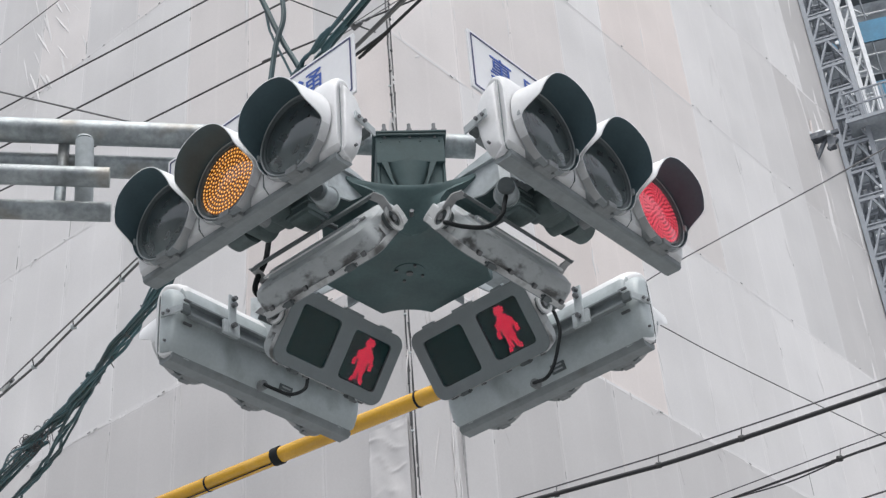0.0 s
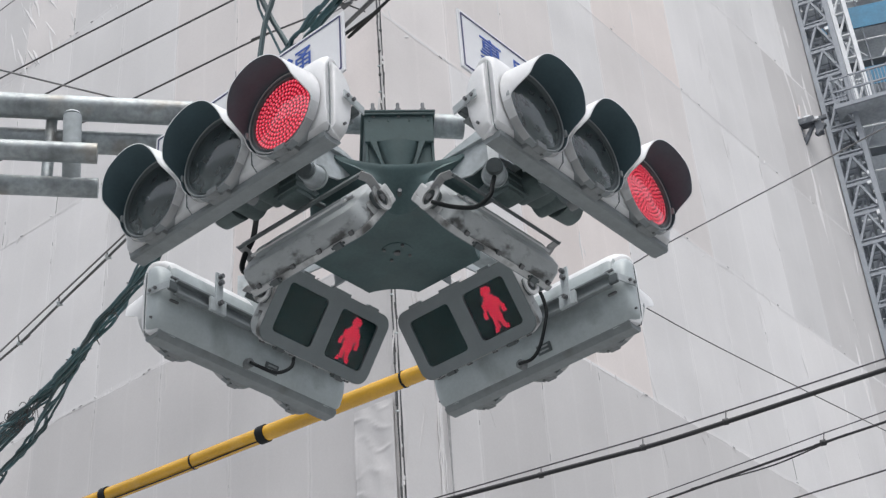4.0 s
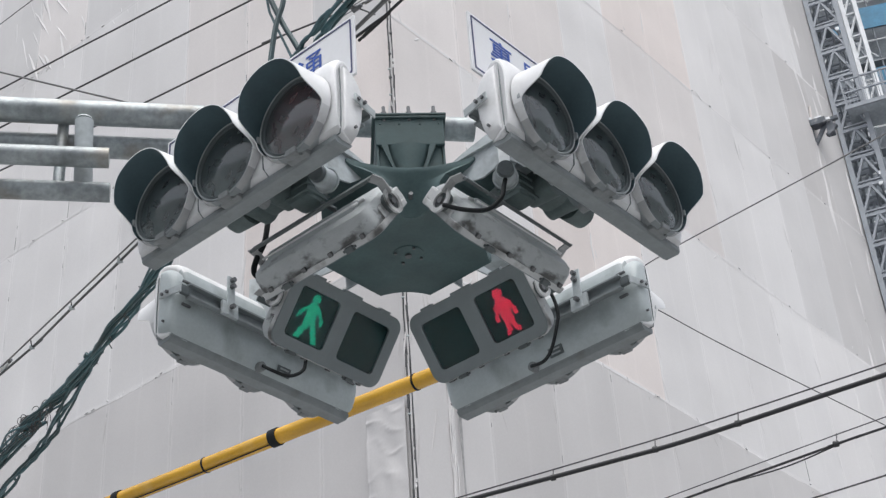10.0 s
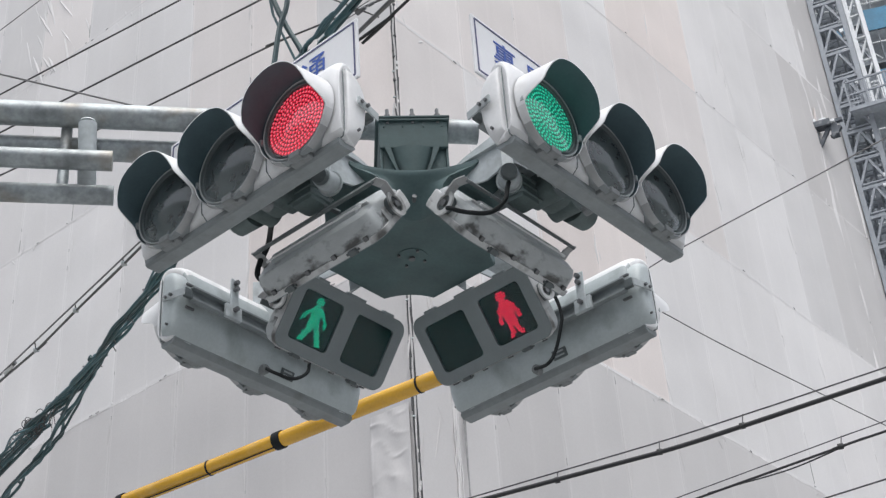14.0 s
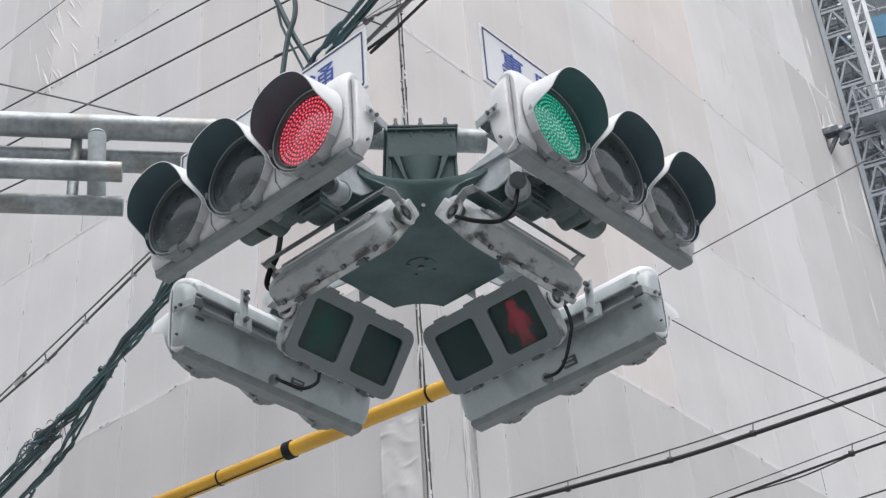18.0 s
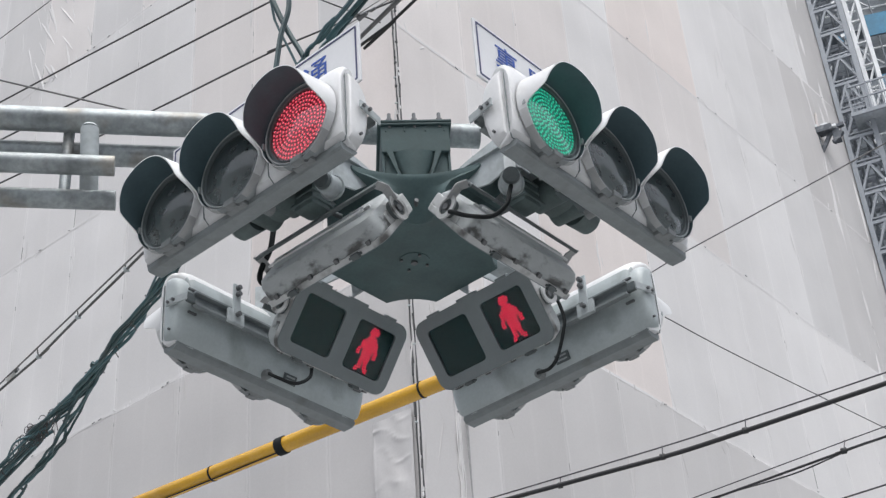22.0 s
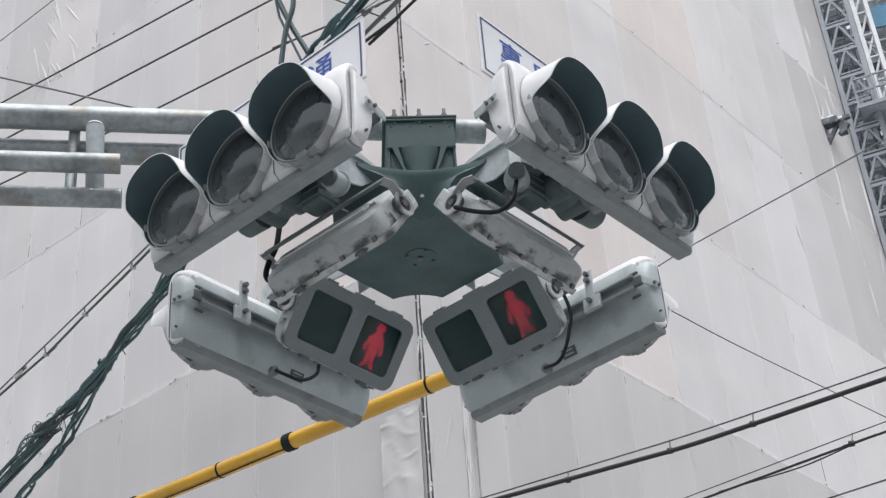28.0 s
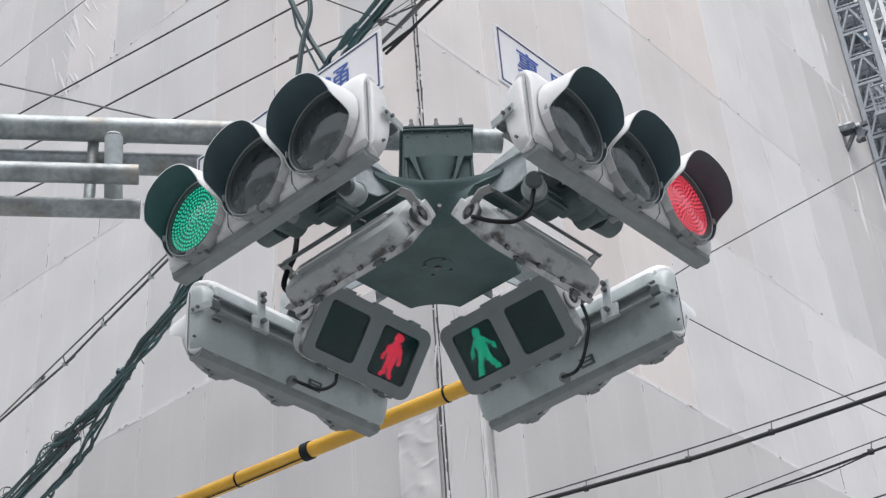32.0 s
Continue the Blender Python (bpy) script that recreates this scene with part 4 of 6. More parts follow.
for k in range(4):
    bm = bmesh.new()
    t = radians(90 * k + 20)
    rod(bm, hub(0.066 * math.cos(t), 0.04 + 0.066 * math.sin(t), 0.254), hub(0.066 * math.cos(t), 0.04 + 0.066 * math.sin(t), 0.27), 0.008, 6)
    part("flange_bolt", bm, M_BOLT, hanger)
for v in (-0.385, 0.385):
    bm = bmesh.new()
    rod(bm, hub(0, v * 0.8 if v < 0 else v * 0.99, 0.34), hub(0, v * 0.9 if v < 0 else v * 1.05, 0.34), 0.010, 8)
    part("side_bolt", bm, M_BOLT, hanger)
for i in range(4):
    n, a = side(i)
    t = Vector((-n.y, n.x, 0))
    up = Vector((0, 0, ZH))
    bm = bmesh.new()
    lane, wide = ((0.0, 0.12), (0.0, 0.12), (0.0, 0.05), (0.0, 0.05))[i]
    pts = [n * 0.12 + t * (lane - wide), n * 0.92 + t * (lane - wide), n * 0.92 + t * (lane + wide), n * 0.12 + t * (lane + wide)]
    loft(bm, [[p + up + Vector((0, 0, z)) for p in pts] for z in (0.486, 0.496)])
    part("arm_plate", bm, M_GALV, hanger, "galvanised arm plate")
    bm = bmesh.new()
    bar(bm, n * 0.915 + up + Vector((0, 0, 0.22)), n * 0.915 + up + Vector((0, 0, 0.55)), 0.26, 0.012, 0.003)
    part("arm_end_plate", bm, M_GALV, hanger)
    for s in ((-1, 1), (-1, 1), (1,), (-1,))[i]:
        # web in the plane of the arm, with a rounded triangular hole
        outer = [(0.2, 0.464), (0.36, 0.464), (0.43, 0.40), (0.49, 0.35), (0.555, 0.335), (0.62, 0.35), (0.67, 0.375), (0.73, 0.33), (0.78, 0.27), (0.91, 0.26), (0.91, 0.575), (0.62, 0.56), (0.45, 0.53)]
        if i > 1:
            outer = [(0.2, 0.464), (0.36, 0.40), (0.40, 0.33), (0.50, 0.325), (0.51, 0.475), (0.75, 0.50), (0.91, 0.49), (0.91, 0.575), (0.62, 0.56), (0.45, 0.53)]
        bm = plate(outer, [], -0.005, 0.005)
        o = part("arm_web", bm, M_GALV, hanger, "pale galvanised arm web with a hollowed lower edge")
        o.matrix_basis = Matrix.Translation(t * s * 0.098 + up) @ Matrix(((n.x, t.x, 0, 0), (n.y, t.y, 0, 0), (0, 0, 1, 0), (0, 0, 0, 1)))
bm = bmesh.new()
rod(bm, hub(0, -0.09, 0.46), hub(0, -0.09, 0.756), 0.06, 24)
part("neck", bm, M_BOXM, hanger)
bm = bmesh.new()
loft(bm, [[hub(0.012 + r * math.cos(2 * math.pi * k / 24), -0.2 + d * math.sin(2 * math.pi * k / 24), z) for k in range(24)] for z, r, d in ((0.464, 0.06, 0.05), (0.57, 0.062, 0.05), (0.66, 0.095, 0.06), (0.706, 0.11, 0.06))])
part("funnel", bm, M_BOXM, hanger, "flared neck under the box", smooth=40)
for x in (-1, 1):
    bm = bmesh.new()
    loft(bm, [[hub(0.012 + x * r, v, z) for r, z in ((0.05, 0.464), (0.07, 0.54), (0.13, 0.706), (0.10, 0.706))] for v in (-0.244, -0.215)])
    part("gusset", bm, M_BOXM, hanger)
BX, BY = 0.164, 0.25
BOX_AT = Matrix.Translation(hub(0.022, 0.01, 0)) @ pose(0, 0, 0, 0, 0, math.degrees(TH))


def box_part(name, c, sz, bevel, label=""):
    b = bmesh.new()
    box(b, c, sz, bevel, BOX_AT)
    return part(name, b, M_BOXM, hanger, label)


box_part("box", (0, 0, 0.785), (2 * BX, 2 * BY, 0.16), 0.006, "dark green-grey steel box")
for u, v, w, d in ((-BX + 0.008, 0.0, 0.012, 2 * BY - 0.02), (BX - 0.008, 0.0, 0.012, 2 * BY - 0.02), (0, -0.222, 2 * BX - 0.03, 0.012)):
    box_part("skirt_plate", (u, v, 0.625), (w, d, 0.165), 0.003)
for u in (-0.14, -0.05, 0.05, 0.14):
    box_part("stiffener", (u, -0.252, 0.842), (0.006, 0.006, 0.03), 0.001)
for z, g in ((0.868, 0.012), (0.884, 0.014)):
    box_part("lid_flange", (0, 0, z), (2 * BX + 2 * g, 2 * BY + 2 * g, 0.012), 0.004)
for v in (-0.245, 0.245):
    for u in (-0.12, 0.0, 0.12):
        b = bmesh.new()
        rod(b, BOX_AT @ Vector((u, v, 0.85)), BOX_AT @ Vector((u, v, 0.94)), 0.009, 8)
        rod(b, BOX_AT @ Vector((u, v, 0.889)), BOX_AT @ Vector((u, v, 0.905)), 0.016, 6)
        part("lid_bolt", b, M_BOLT, hanger)
# ---- the gantry arm ----
gantry = thing("gantry_arm", Matrix.Identity(4), "galvanised steel pipe arm of four pipes with a roadside pole", "gantry")
AX = (hub(-1.919, -0.194, 0) - hub(0.305, 0.003, 0)).normalized()


def pipe(name, start, length, r, label=""):
    bm = bmesh.new()
    end = start + AX * length
    rod(bm, start, end, r, 28)
    o = part(name, bm, M_GALVP, gantry, label, smooth=40)
    return o


pipe("main_pipe", hub(0.36, 0.006, 0.988), 7.6, 0.061, "thick galvanised main pipe")
pipe("second_pipe", hub(-0.72, 0.02, 0.87), 6.5, 0.056)
pipe("third_pipe", hub(-1.377, -0.259, 0.634), 5.9, 0.048)
pipe("fourth_pipe", hub(-1.381, -0.14, 0.524), 5.9, 0.047)
for u0 in (-1.514, -2.9, -4.3):
    for du, dv, r, z1 in ((0.0, -0.05, 0.043, 0.895), (-0.115, 0.05, 0.027, 0.96)):
        bm = bmesh.new()
        rod(bm, hub(u0 + du, -0.165 + dv + 0.088 * (u0 + 1.514), z1), hub(u0 + du + 0.01, -0.145 + 0.088 * (u0 + 1.514), 0.54), r, 20)
        if du == 0:
            top = hub(u0 + du, -0.165 + dv + 0.088 * (u0 + 1.514), z1)
            rod(bm, top, top + Vector((0, 0, 0.012)), r, 20, r * 0.86)
            rod(bm, top + Vector((0, 0, 0.012)), top + Vector((0, 0, 0.024)), r * 0.86, 20, r * 0.4)
        part("strut", bm, M_GALV if du == 0 else M_GALVP, gantry, smooth=40)
for u1 in (-1.40, -2.8, -4.2):
    bm = bmesh.new()
    rod(bm, hub(u1 - 0.15, -0.27 + 0.088 * (u1 + 1.4), 0.64), hub(u1 - 0.15, 0.03 + 0.088 * (u1 + 1.4), 0.90), 0.018, 12)
    part("cross_strut", bm, M_GALVP, gantry)
pole_at = hub(0.36, 0.006, 0.0) + AX * 7.5
bm = bmesh.new()
rod(bm, (pole_at.x, pole_at.y, 0), (pole_at.x, pole_at.y, ZH + 1.6), 0.14, 28, 0.1)
part("pole", bm, M_GALVP, gantry, smooth=40)
bm = bmesh.new()
rod(bm, (pole_at.x, pole_at.y, 0), (pole_at.x, pole_at.y, 0.04), 0.25, 28)
part("base_plate", bm, M_GALV, gantry)

# ---- fittings between arms and signals ----


def cup_fitting(u, v, z, du, dv):
    t = thing("detector_cup", Matrix.Translation(hub(u, v, z)), "grey conical cup with a dark round cap under the arm", "fitting")
    d = (UX * du + VX * dv).normalized() + Vector((0, 0, -0.25))
    bm = bmesh.new()
    rod(bm, -d * 0.05, d * 0.03, 0.05, 24, 0.043)
    part("cup", bm, M_GALV, t, smooth=40)
    bm = bmesh.new()
    rod(bm, -d * 0.062, -d * 0.05, 0.058, 24)
    part("cup_rim", bm, M_GALV, t, smooth=40)
    bm = bmesh.new()
    rod(bm, d * 0.03, d * 0.055, 0.038, 24, 0.035)
    part("cap", bm, M_STRAP, t, "dark round cap", smooth=40)
    bm = bmesh.new()
    bar(bm, Vector((0, 0, 0.03)), -d * 0.05 + Vector((0, 0, 0.26)), 0.05, 0.02, 0.003)
    part("stem", bm, M_GALV, t)


def tilt_motor(i, x):
    """Dark ribbed casing between an arm and its vehicle signal."""
    n, a = side(i)
    t = thing("control_casing", Matrix.Translation(n * 0.70 + Vector((0, 0, ZH + 0.295))) @ pose(0, 0, 0, 0, 0, a + 90),
              "dark green-grey ribbed casing under the signal arm", "casing", "casings under the arms")
    s = 1 if x > 0 else -1
    bm = bmesh.new()
    box(bm, (x, 0.0, 0.04), (0.25, 0.15, 0.14), 0.035)
    part("case", bm, M_MOTOR, t, smooth=50)
    for k in (-1, 1):
        bm = bmesh.new()
        rod(bm, (x + k * 0.07, -0.07, 0.02), (x + k * 0.07, 0.075, 0.02), 0.066, 20, 0.06)
        part("drum", bm, M_MOTOR, t, smooth=40)
    bm = bmesh.new()
    box(bm, (x - s * 0.165, 0.07, -0.005), (0.13, 0.12, 0.13), 0.03)
    part("gear_box", bm, M_MOTOR, t, smooth=50)
    for z in (-0.04, 0.0, 0.04):
        bm = bmesh.new()
        box(bm, (x - s * 0.165, 0.07, z), (0.142, 0.132, 0.012), 0.004)
        part("rib", bm, M_MOTOR, t)
    bm = bmesh.new()
    bar(bm, (x - s * 0.2, 0.1, -0.05), (x - s * 0.26, 0.16, -0.1), 0.03, 0.012, 0.003)
    part("stay", bm, M_STRAP, t)
    for k in (-1, 1):
        bm = bmesh.new()
        box(bm, (x + k * 0.1, -0.072, 0.06), (0.022, 0.02, 0.09), 0.005)
        part("clamp", bm, M_STRAP, t)
    bm = bmesh.new()
    rod(bm, (x + s * 0.13, 0.0, 0.03), (x + s * 0.24, 0.0, 0.02), 0.075, 22, 0.062)
    part("barrel", bm, M_MOTOR, t, smooth=40)
    bm = bmesh.new()
    rod(bm, (x + s * 0.24, 0.0, 0.02), (x + s * 0.265, 0.0, 0.015), 0.05, 18, 0.035)
    part("end_cap", bm, M_GREYPAINT, t, smooth=40)
    bm = bmesh.new()
    bar(bm, (x * 0.7, 0.0, 0.1), (x * 0.45, 0.0, 0.23), 0.09, 0.05, 0.004)
    part("bracket", bm, M_MOTOR, t)


tilt_motor(0, -0.20)
tilt_motor(1, 0.21)
cup_fitting(-0.405, -0.645, 0.215, -0.45, -0.9)
cup_fitting(0.392, -0.66, 0.21, -0.12, -1.0)


def loose_cable(name, pts, r, label):
    bm = bmesh.new()
    tube(bm, pts, r, 10, 8)
    o = part(name, bm, M_RUBBER, None, smooth=60)
    return tagged(o, label, "cable")


loose_cable("signal_cable", [hub(0.392, -0.67, 0.19), hub(0.375, -0.683, 0.12), hub(0.351, -0.718, 0.03), hub(0.286, -0.721, -0.03), hub(0.189, -0.711, -0.02), hub(0.115, -0.715, 0.0), hub(0.115, -0.66, 0.04)], 0.010,
            "thick black cable looping to a pedestrian signal")
loose_cable("signal_cable", [(-0.60, -0.15, 5.75), (-0.622, -0.2, 5.684), (-0.638, -0.2, 5.589), (-0.654, -0.2, 5.473), (-0.692, -0.2, 5.374), (-0.697, -0.2, 5.304), (-0.641, -0.2, 5.263)], 0.013,
            "thick black cable looping to a pedestrian signal")
gland = head_pose(2) @ Vector((0.05, 0.104, 0.027))
loose_cable("signal_cable", [(0.64, 0.46, 5.58), (0.69, 0.50, 5.565), (0.72, 0.516, 5.453), (0.705, 0.529, 5.364), (0.671, 0.558, 5.262), (0.63, 0.59, 5.215), gland], 0.009,
            "thin black cable from a pedestrian signal")
gland = head_pose(3) @ Vector((0.05, 0.104, 0.027))
loose_cable("signal_cable", [gland, (-0.70, 0.53, 5.225), (-0.624, 0.615, 5.235), (-0.561, 0.688, 5.304), (-0.545, 0.70, 5.378), (-0.51, 0.64, 5.44)], 0.009,
            "thin black cable from a pedestrian signal")

# ---- name plates over the front signals ----


def name_plate(i, glyphs, x0, dx, label, shift=0.0):
    n, a = side(i)
    t = thing("street_name_plate", Matrix.Translation(n * 0.935 + Vector((0, 0, ZH))) @ pose(0, 0, 0, 0, 0, a + 90) @ pose(shift, 0, 0), label, "sign", "plates over the signals")
    w, z0, z1 = 1.22, 0.425, 0.755
    bm = bmesh.new()
    box(bm, (0, 0, (z0 + z1) / 2), (w, 0.012, z1 - z0), 0.004)
    part("panel", bm, M_SIGN, t)
    o, d = 0.015, 0.008
    bm = plate(round_rect(w - 2 * o, z1 - z0 - 2 * o, 0.004, 1, 0, (z0 + z1) / 2), [round_rect(w - 2 * o - 2 * d, z1 - z0 - 2 * o - 2 * d, 0.004, 1, 0, (z0 + z1) / 2)], -0.0085, -0.0065)
    part("border", bm, M_NAVY, t)
    for k, ch in enumerate(glyphs):
        cu = bpy.data.curves.new("glyph", "FONT")
        cu.body, cu.size, cu.extrude, cu.align_x = ch, 0.168, 0.0008, "CENTER"
        tmp = bpy.data.objects.new("glyph", cu)
        scene.collection.objects.link(tmp)
        bpy.context.view_layer.update()
        me = bpy.data.meshes.new_from_object(tmp.evaluated_get(bpy.context.evaluated_depsgraph_get()))
        bpy.data.objects.remove(tmp)
        me.materials.clear()
        me.materials.append(M_BLUE)
        o2 = new("letter", me)
        o2.parent = t
        o2.matrix_basis = pose(x0 + dx * k, -0.0085, 0.555, 90, 0, 0)
    for x in (-0.4, 0.4):
        bm = bmesh.new()
        bar(bm, (x, 0.012, 0.38), (x, 0.012, 0.7), 0.03, 0.01, 0.002)
        part("post", bm, M_GALV, t)


name_plate(0, "通", 0.345, 0.2, "white street name plate with blue characters and navy border", -0.03)
name_plate(1, "裏門", -0.40, 0.23, "white street name plate with blue characters and navy border")

# ---- overhead cables ----


def cable(name, pts, r, material, label, category="cable", group=""):
    bm = bmesh.new()
    tube(bm, pts, r, 8, 8)
    o = part(name, bm, material, None, smooth=60)
    return tagged(o, label, category, group)


THIN = "thin dark overhead wire crossing before the netting"
cable("overhead_wire", [(-13.02, 10.50, 11.00), (-3.75, 4.94, 11.00), (-1.62, 3.67, 11.00), (7.81, -1.99, 11.00)], 0.0084, M_WIRE, THIN, group="overhead wires")
cable("overhead_wire", [(-12.93, 10.85, 11.00), (-3.90, 5.50, 11.00), (-1.02, 3.79, 11.00), (8.44, -1.82, 11.00)], 0.0092, M_WIRE, THIN, group="overhead wires")
cable("overhead_wire", [(-12.96, 11.17, 11.00), (-4.07, 6.17, 11.00), (-2.43, 5.24, 11.00), (-1.09, 4.45, 11.00), (-0.29, 4.06, 11.00), (9.62, -0.73, 11.00), (21.6, -6.52, 11.00)], 0.0092, M_WIRE, THIN, group="overhead wires")
cable("overhead_wire", [(-12.10, 12.38, 13.00), (-4.27, 6.16, 13.00), (-3.49, 5.54, 13.00), (2.77, 0.56, 13.00), (21.6, -14.42, 13.00)], 0.0056, M_WIRELIGHT, THIN, group="overhead wires")
cable("overhead_wire", [(-21.8, -5.1, 10.40), (-10.62, 0.46, 10.40), (-3.46, 4.02, 10.40), (-2.49, 4.50, 10.40), (-1.42, 5.04, 10.40)], 0.0088, M_WIRELIGHT, THIN, group="overhead wires")
cable("overhead_wire", [(-21.8, -10.8, 10.50), (-7.49, -1.22, 10.50), (-0.84, 3.23, 10.50), (-0.31, 3.58, 10.50), (-0.27, 3.61, 10.50)], 0.0064, M_WIRE, THIN, group="overhead wires")
cable("overhead_wire", [(21.6, -12.88, 10.50), (6.45, -1.50, 10.50), (0.05, 3.31, 10.50), (-0.31, 3.58, 10.50), (-0.35, 3.61, 10.50)], 0.0048, M_WIRELIGHT, THIN, group="overhead wires")
cable("overhead_wire", [(6.27, -1.65, 10.50), (-0.02, 3.30, 10.50), (-0.34, 3.56, 10.50), (-0.58, 3.74, 10.50)], 0.0045, M_WIRELIGHT, THIN, group="overhead wires")
cable("overhead_cable", [(6.00, -4.60, 9.50), (0.21, 2.30, 9.50), (-0.03, 2.60, 9.50), (-0.28, 2.83, 9.50), (-2.48, 4.88, 9.50)], 0.013, M_CABLE, "black overhead cable above the signals", group="overhead wires")
cable("overhead_wire", [(0.41, 9.31, 10.00), (2.43, 7.09, 10.00), (2.72, 6.77, 10.00), (4.13, 5.45, 10.00), (4.47, 5.12, 10.00), (10.99, -1.09, 10.00), (21.6, -11.2, 10.00)], 0.0072, M_WIRELIGHT, THIN, group="overhead wires")
cable("overhead_wire", [(2.38, 6.39, 9.00), (2.41, 6.42, 9.00), (3.17, 7.19, 9.00), (5.11, 9.04, 9.00), (13.08, 16.62, 9.00)], 0.0056, M_WIRE, THIN, group="overhead wires")
cable("overhead_cable", [(-9.78, 13.05, 8.00), (1.05, 7.88, 8.00), (2.27, 7.30, 8.00), (3.01, 6.86, 8.00), (4.21, 6.09, 8.00), (9.27, 2.86, 8.00)], 0.024, M_CABLE, "thick black overhead cable below its wire", group="overhead wires")
cable("messenger_wire", [(-9.62, 13.73, 8.13), (0.95, 8.06, 8.13), (2.29, 7.34, 8.13), (3.04, 6.89, 8.13), (4.25, 6.12, 8.13), (9.30, 2.88, 8.13)], 0.008, M_WIRE, THIN, group="overhead wires")
cable("overhead_cable", [(-6.20, 15.27, 8.00), (3.33, 7.99, 8.00), (4.06, 7.43, 8.00), (4.45, 7.15, 8.00), (9.37, 3.71, 8.00)], 0.013, M_CABLE, "black overhead cable below its wire", group="overhead wires")
cable("overhead_cable", [(2.87, 8.31, 8.00), (3.13, 8.16, 8.00), (3.65, 7.86, 8.00), (4.07, 7.45, 8.00), (4.08, 7.44, 8.00)], 0.008, M_CABLE, "slack black cable strand along a cable", group="overhead wires")
cable("messenger_wire", [(-6.26, 15.65, 8.12), (3.16, 8.20, 8.12), (4.10, 7.46, 8.12), (4.48, 7.17, 8.12), (9.25, 3.53, 8.12)], 0.006, M_WIRE, THIN, group="overhead wires")
cable("overhead_wire", [(-5.40, 15.04, 8.00), (4.55, 8.34, 8.00), (4.70, 8.24, 8.00), (9.67, 4.89, 8.00)], 0.0096, M_WIRE, THIN, group="overhead wires")
cable("messenger_wire", [(-9.77, 13.63, 9.00), (-4.01, 6.71, 9.00), (-2.26, 4.61, 9.00), (2.86, -1.54, 9.00)], 0.009, M_WIRELIGHT, THIN, group="overhead wires")
cable("overhead_cable", [(-10.04, 13.49, 8.97), (-4.03, 6.79, 8.97), (-3.58, 6.29, 8.97), (-3.07, 5.65, 8.97), (-2.50, 4.95, 8.97), (-2.27, 4.66, 8.97), (2.74, -1.58, 8.97)], 0.0125, M_WIREGREY, "weathered grey overhead cable under its wire", group="overhead wires")


def hanger_clip(p, q):
    t = thing("cable_hanger", Matrix.Translation(p), "small dark clip hanging a cable from its wire", "clip", "cable clips")
    bm = bmesh.new()
    rod(bm, (0, 0, -0.01), Vector(q) - Vector(p) + Vector((0, 0, 0.01)), 0.006, 6)
    part("link", bm, M_WIRE, t)
    bm = bmesh.new()
    rod(bm, (-0.024, 0, 0), (0.024, 0, 0.006), 0.032 if p[0] > 0 else 0.024, 10)
    part("sleeve", bm, M_CABLE if p[0] > 0 else M_GALV, t)


CLIPS = (((2.27, 7.3, 8.0), (2.29, 7.34, 8.13)), ((3.01, 6.86, 8.0), (3.04, 6.89, 8.13)), ((4.06, 7.43, 8.0), (4.1, 7.46, 8.12)), ((-3.58, 6.29, 8.97), (-3.58, 6.21, 9.0)), ((-3.07, 5.65, 8.97), (-3.07, 5.61, 9.0)), ((-2.5, 4.95, 8.97), (-2.51, 4.92, 9.0)), ((1.3, 7.78, 8.0), (1.32, 7.88, 8.13)))
for p, q in CLIPS:
    hanger_clip(p, q)


def bundle(name, pts, strands, r, spread, label, seed, fan=0.0, wind=0.55):
    """A bundle of cables that wind loosely about one another."""
    t = thing(name, Matrix.Identity(4), label, "cable bundle")
    rnd = random.Random(seed)
    path = smooth_path(pts, 5)
    for k in range(strands):
        ph, tw, rr = rnd.uniform(0, 6.28), rnd.uniform(0.5, 1.3), spread * rnd.uniform(0.35, 1.0)
        out = []
        for i, p in enumerate(path):
            a = ph + tw * i * wind
            w = rr * (1 + fan * max(0, 15 - i) / 10)
            out.append(p + Vector((math.cos(a) * w, math.sin(a) * w, math.sin(a + 0.7) * w * 0.6)) + Vector((rnd.uniform(-1, 1), 0, rnd.uniform(-1, 1))) * 0.012)
        bm = bmesh.new()
        tube(bm, out, r * rnd.uniform(0.7, 1.2), 7, 3)
        part("strand", bm, M_GREEN if k % 3 else M_TEAL, t, smooth=60)
    return t


MAIN = [(-7.34, 11.56, 8.00), (-3.90, 6.65, 8.00), (-3.42, 5.98, 8.00), (-2.93, 5.35, 8.00), (-2.44, 4.55, 8.00), (-1.93, 3.72, 8.00), (-1.14, 2.33, 8.00), (-0.70, 1.55, 8.00), (-0.56, 1.30, 7.98)]
UPPER = [(-1.14, 2.33, 8.00), (-0.70, 1.55, 8.00), (-0.56, 1.30, 8.00), (-0.34, 0.97, 8.00), (-0.18, 0.74, 8.00), (3.14, -4.26, 8.00)]
BRANCH = [(-6.41, 10.92, 8.00), (-4.19, 7.59, 8.00), (-3.76, 6.93, 8.00), (-3.38, 6.33, 8.00), (-3.02, 5.64, 8.00), (-2.68, 4.95, 8.00), (-2.64, 4.86, 8.00)]
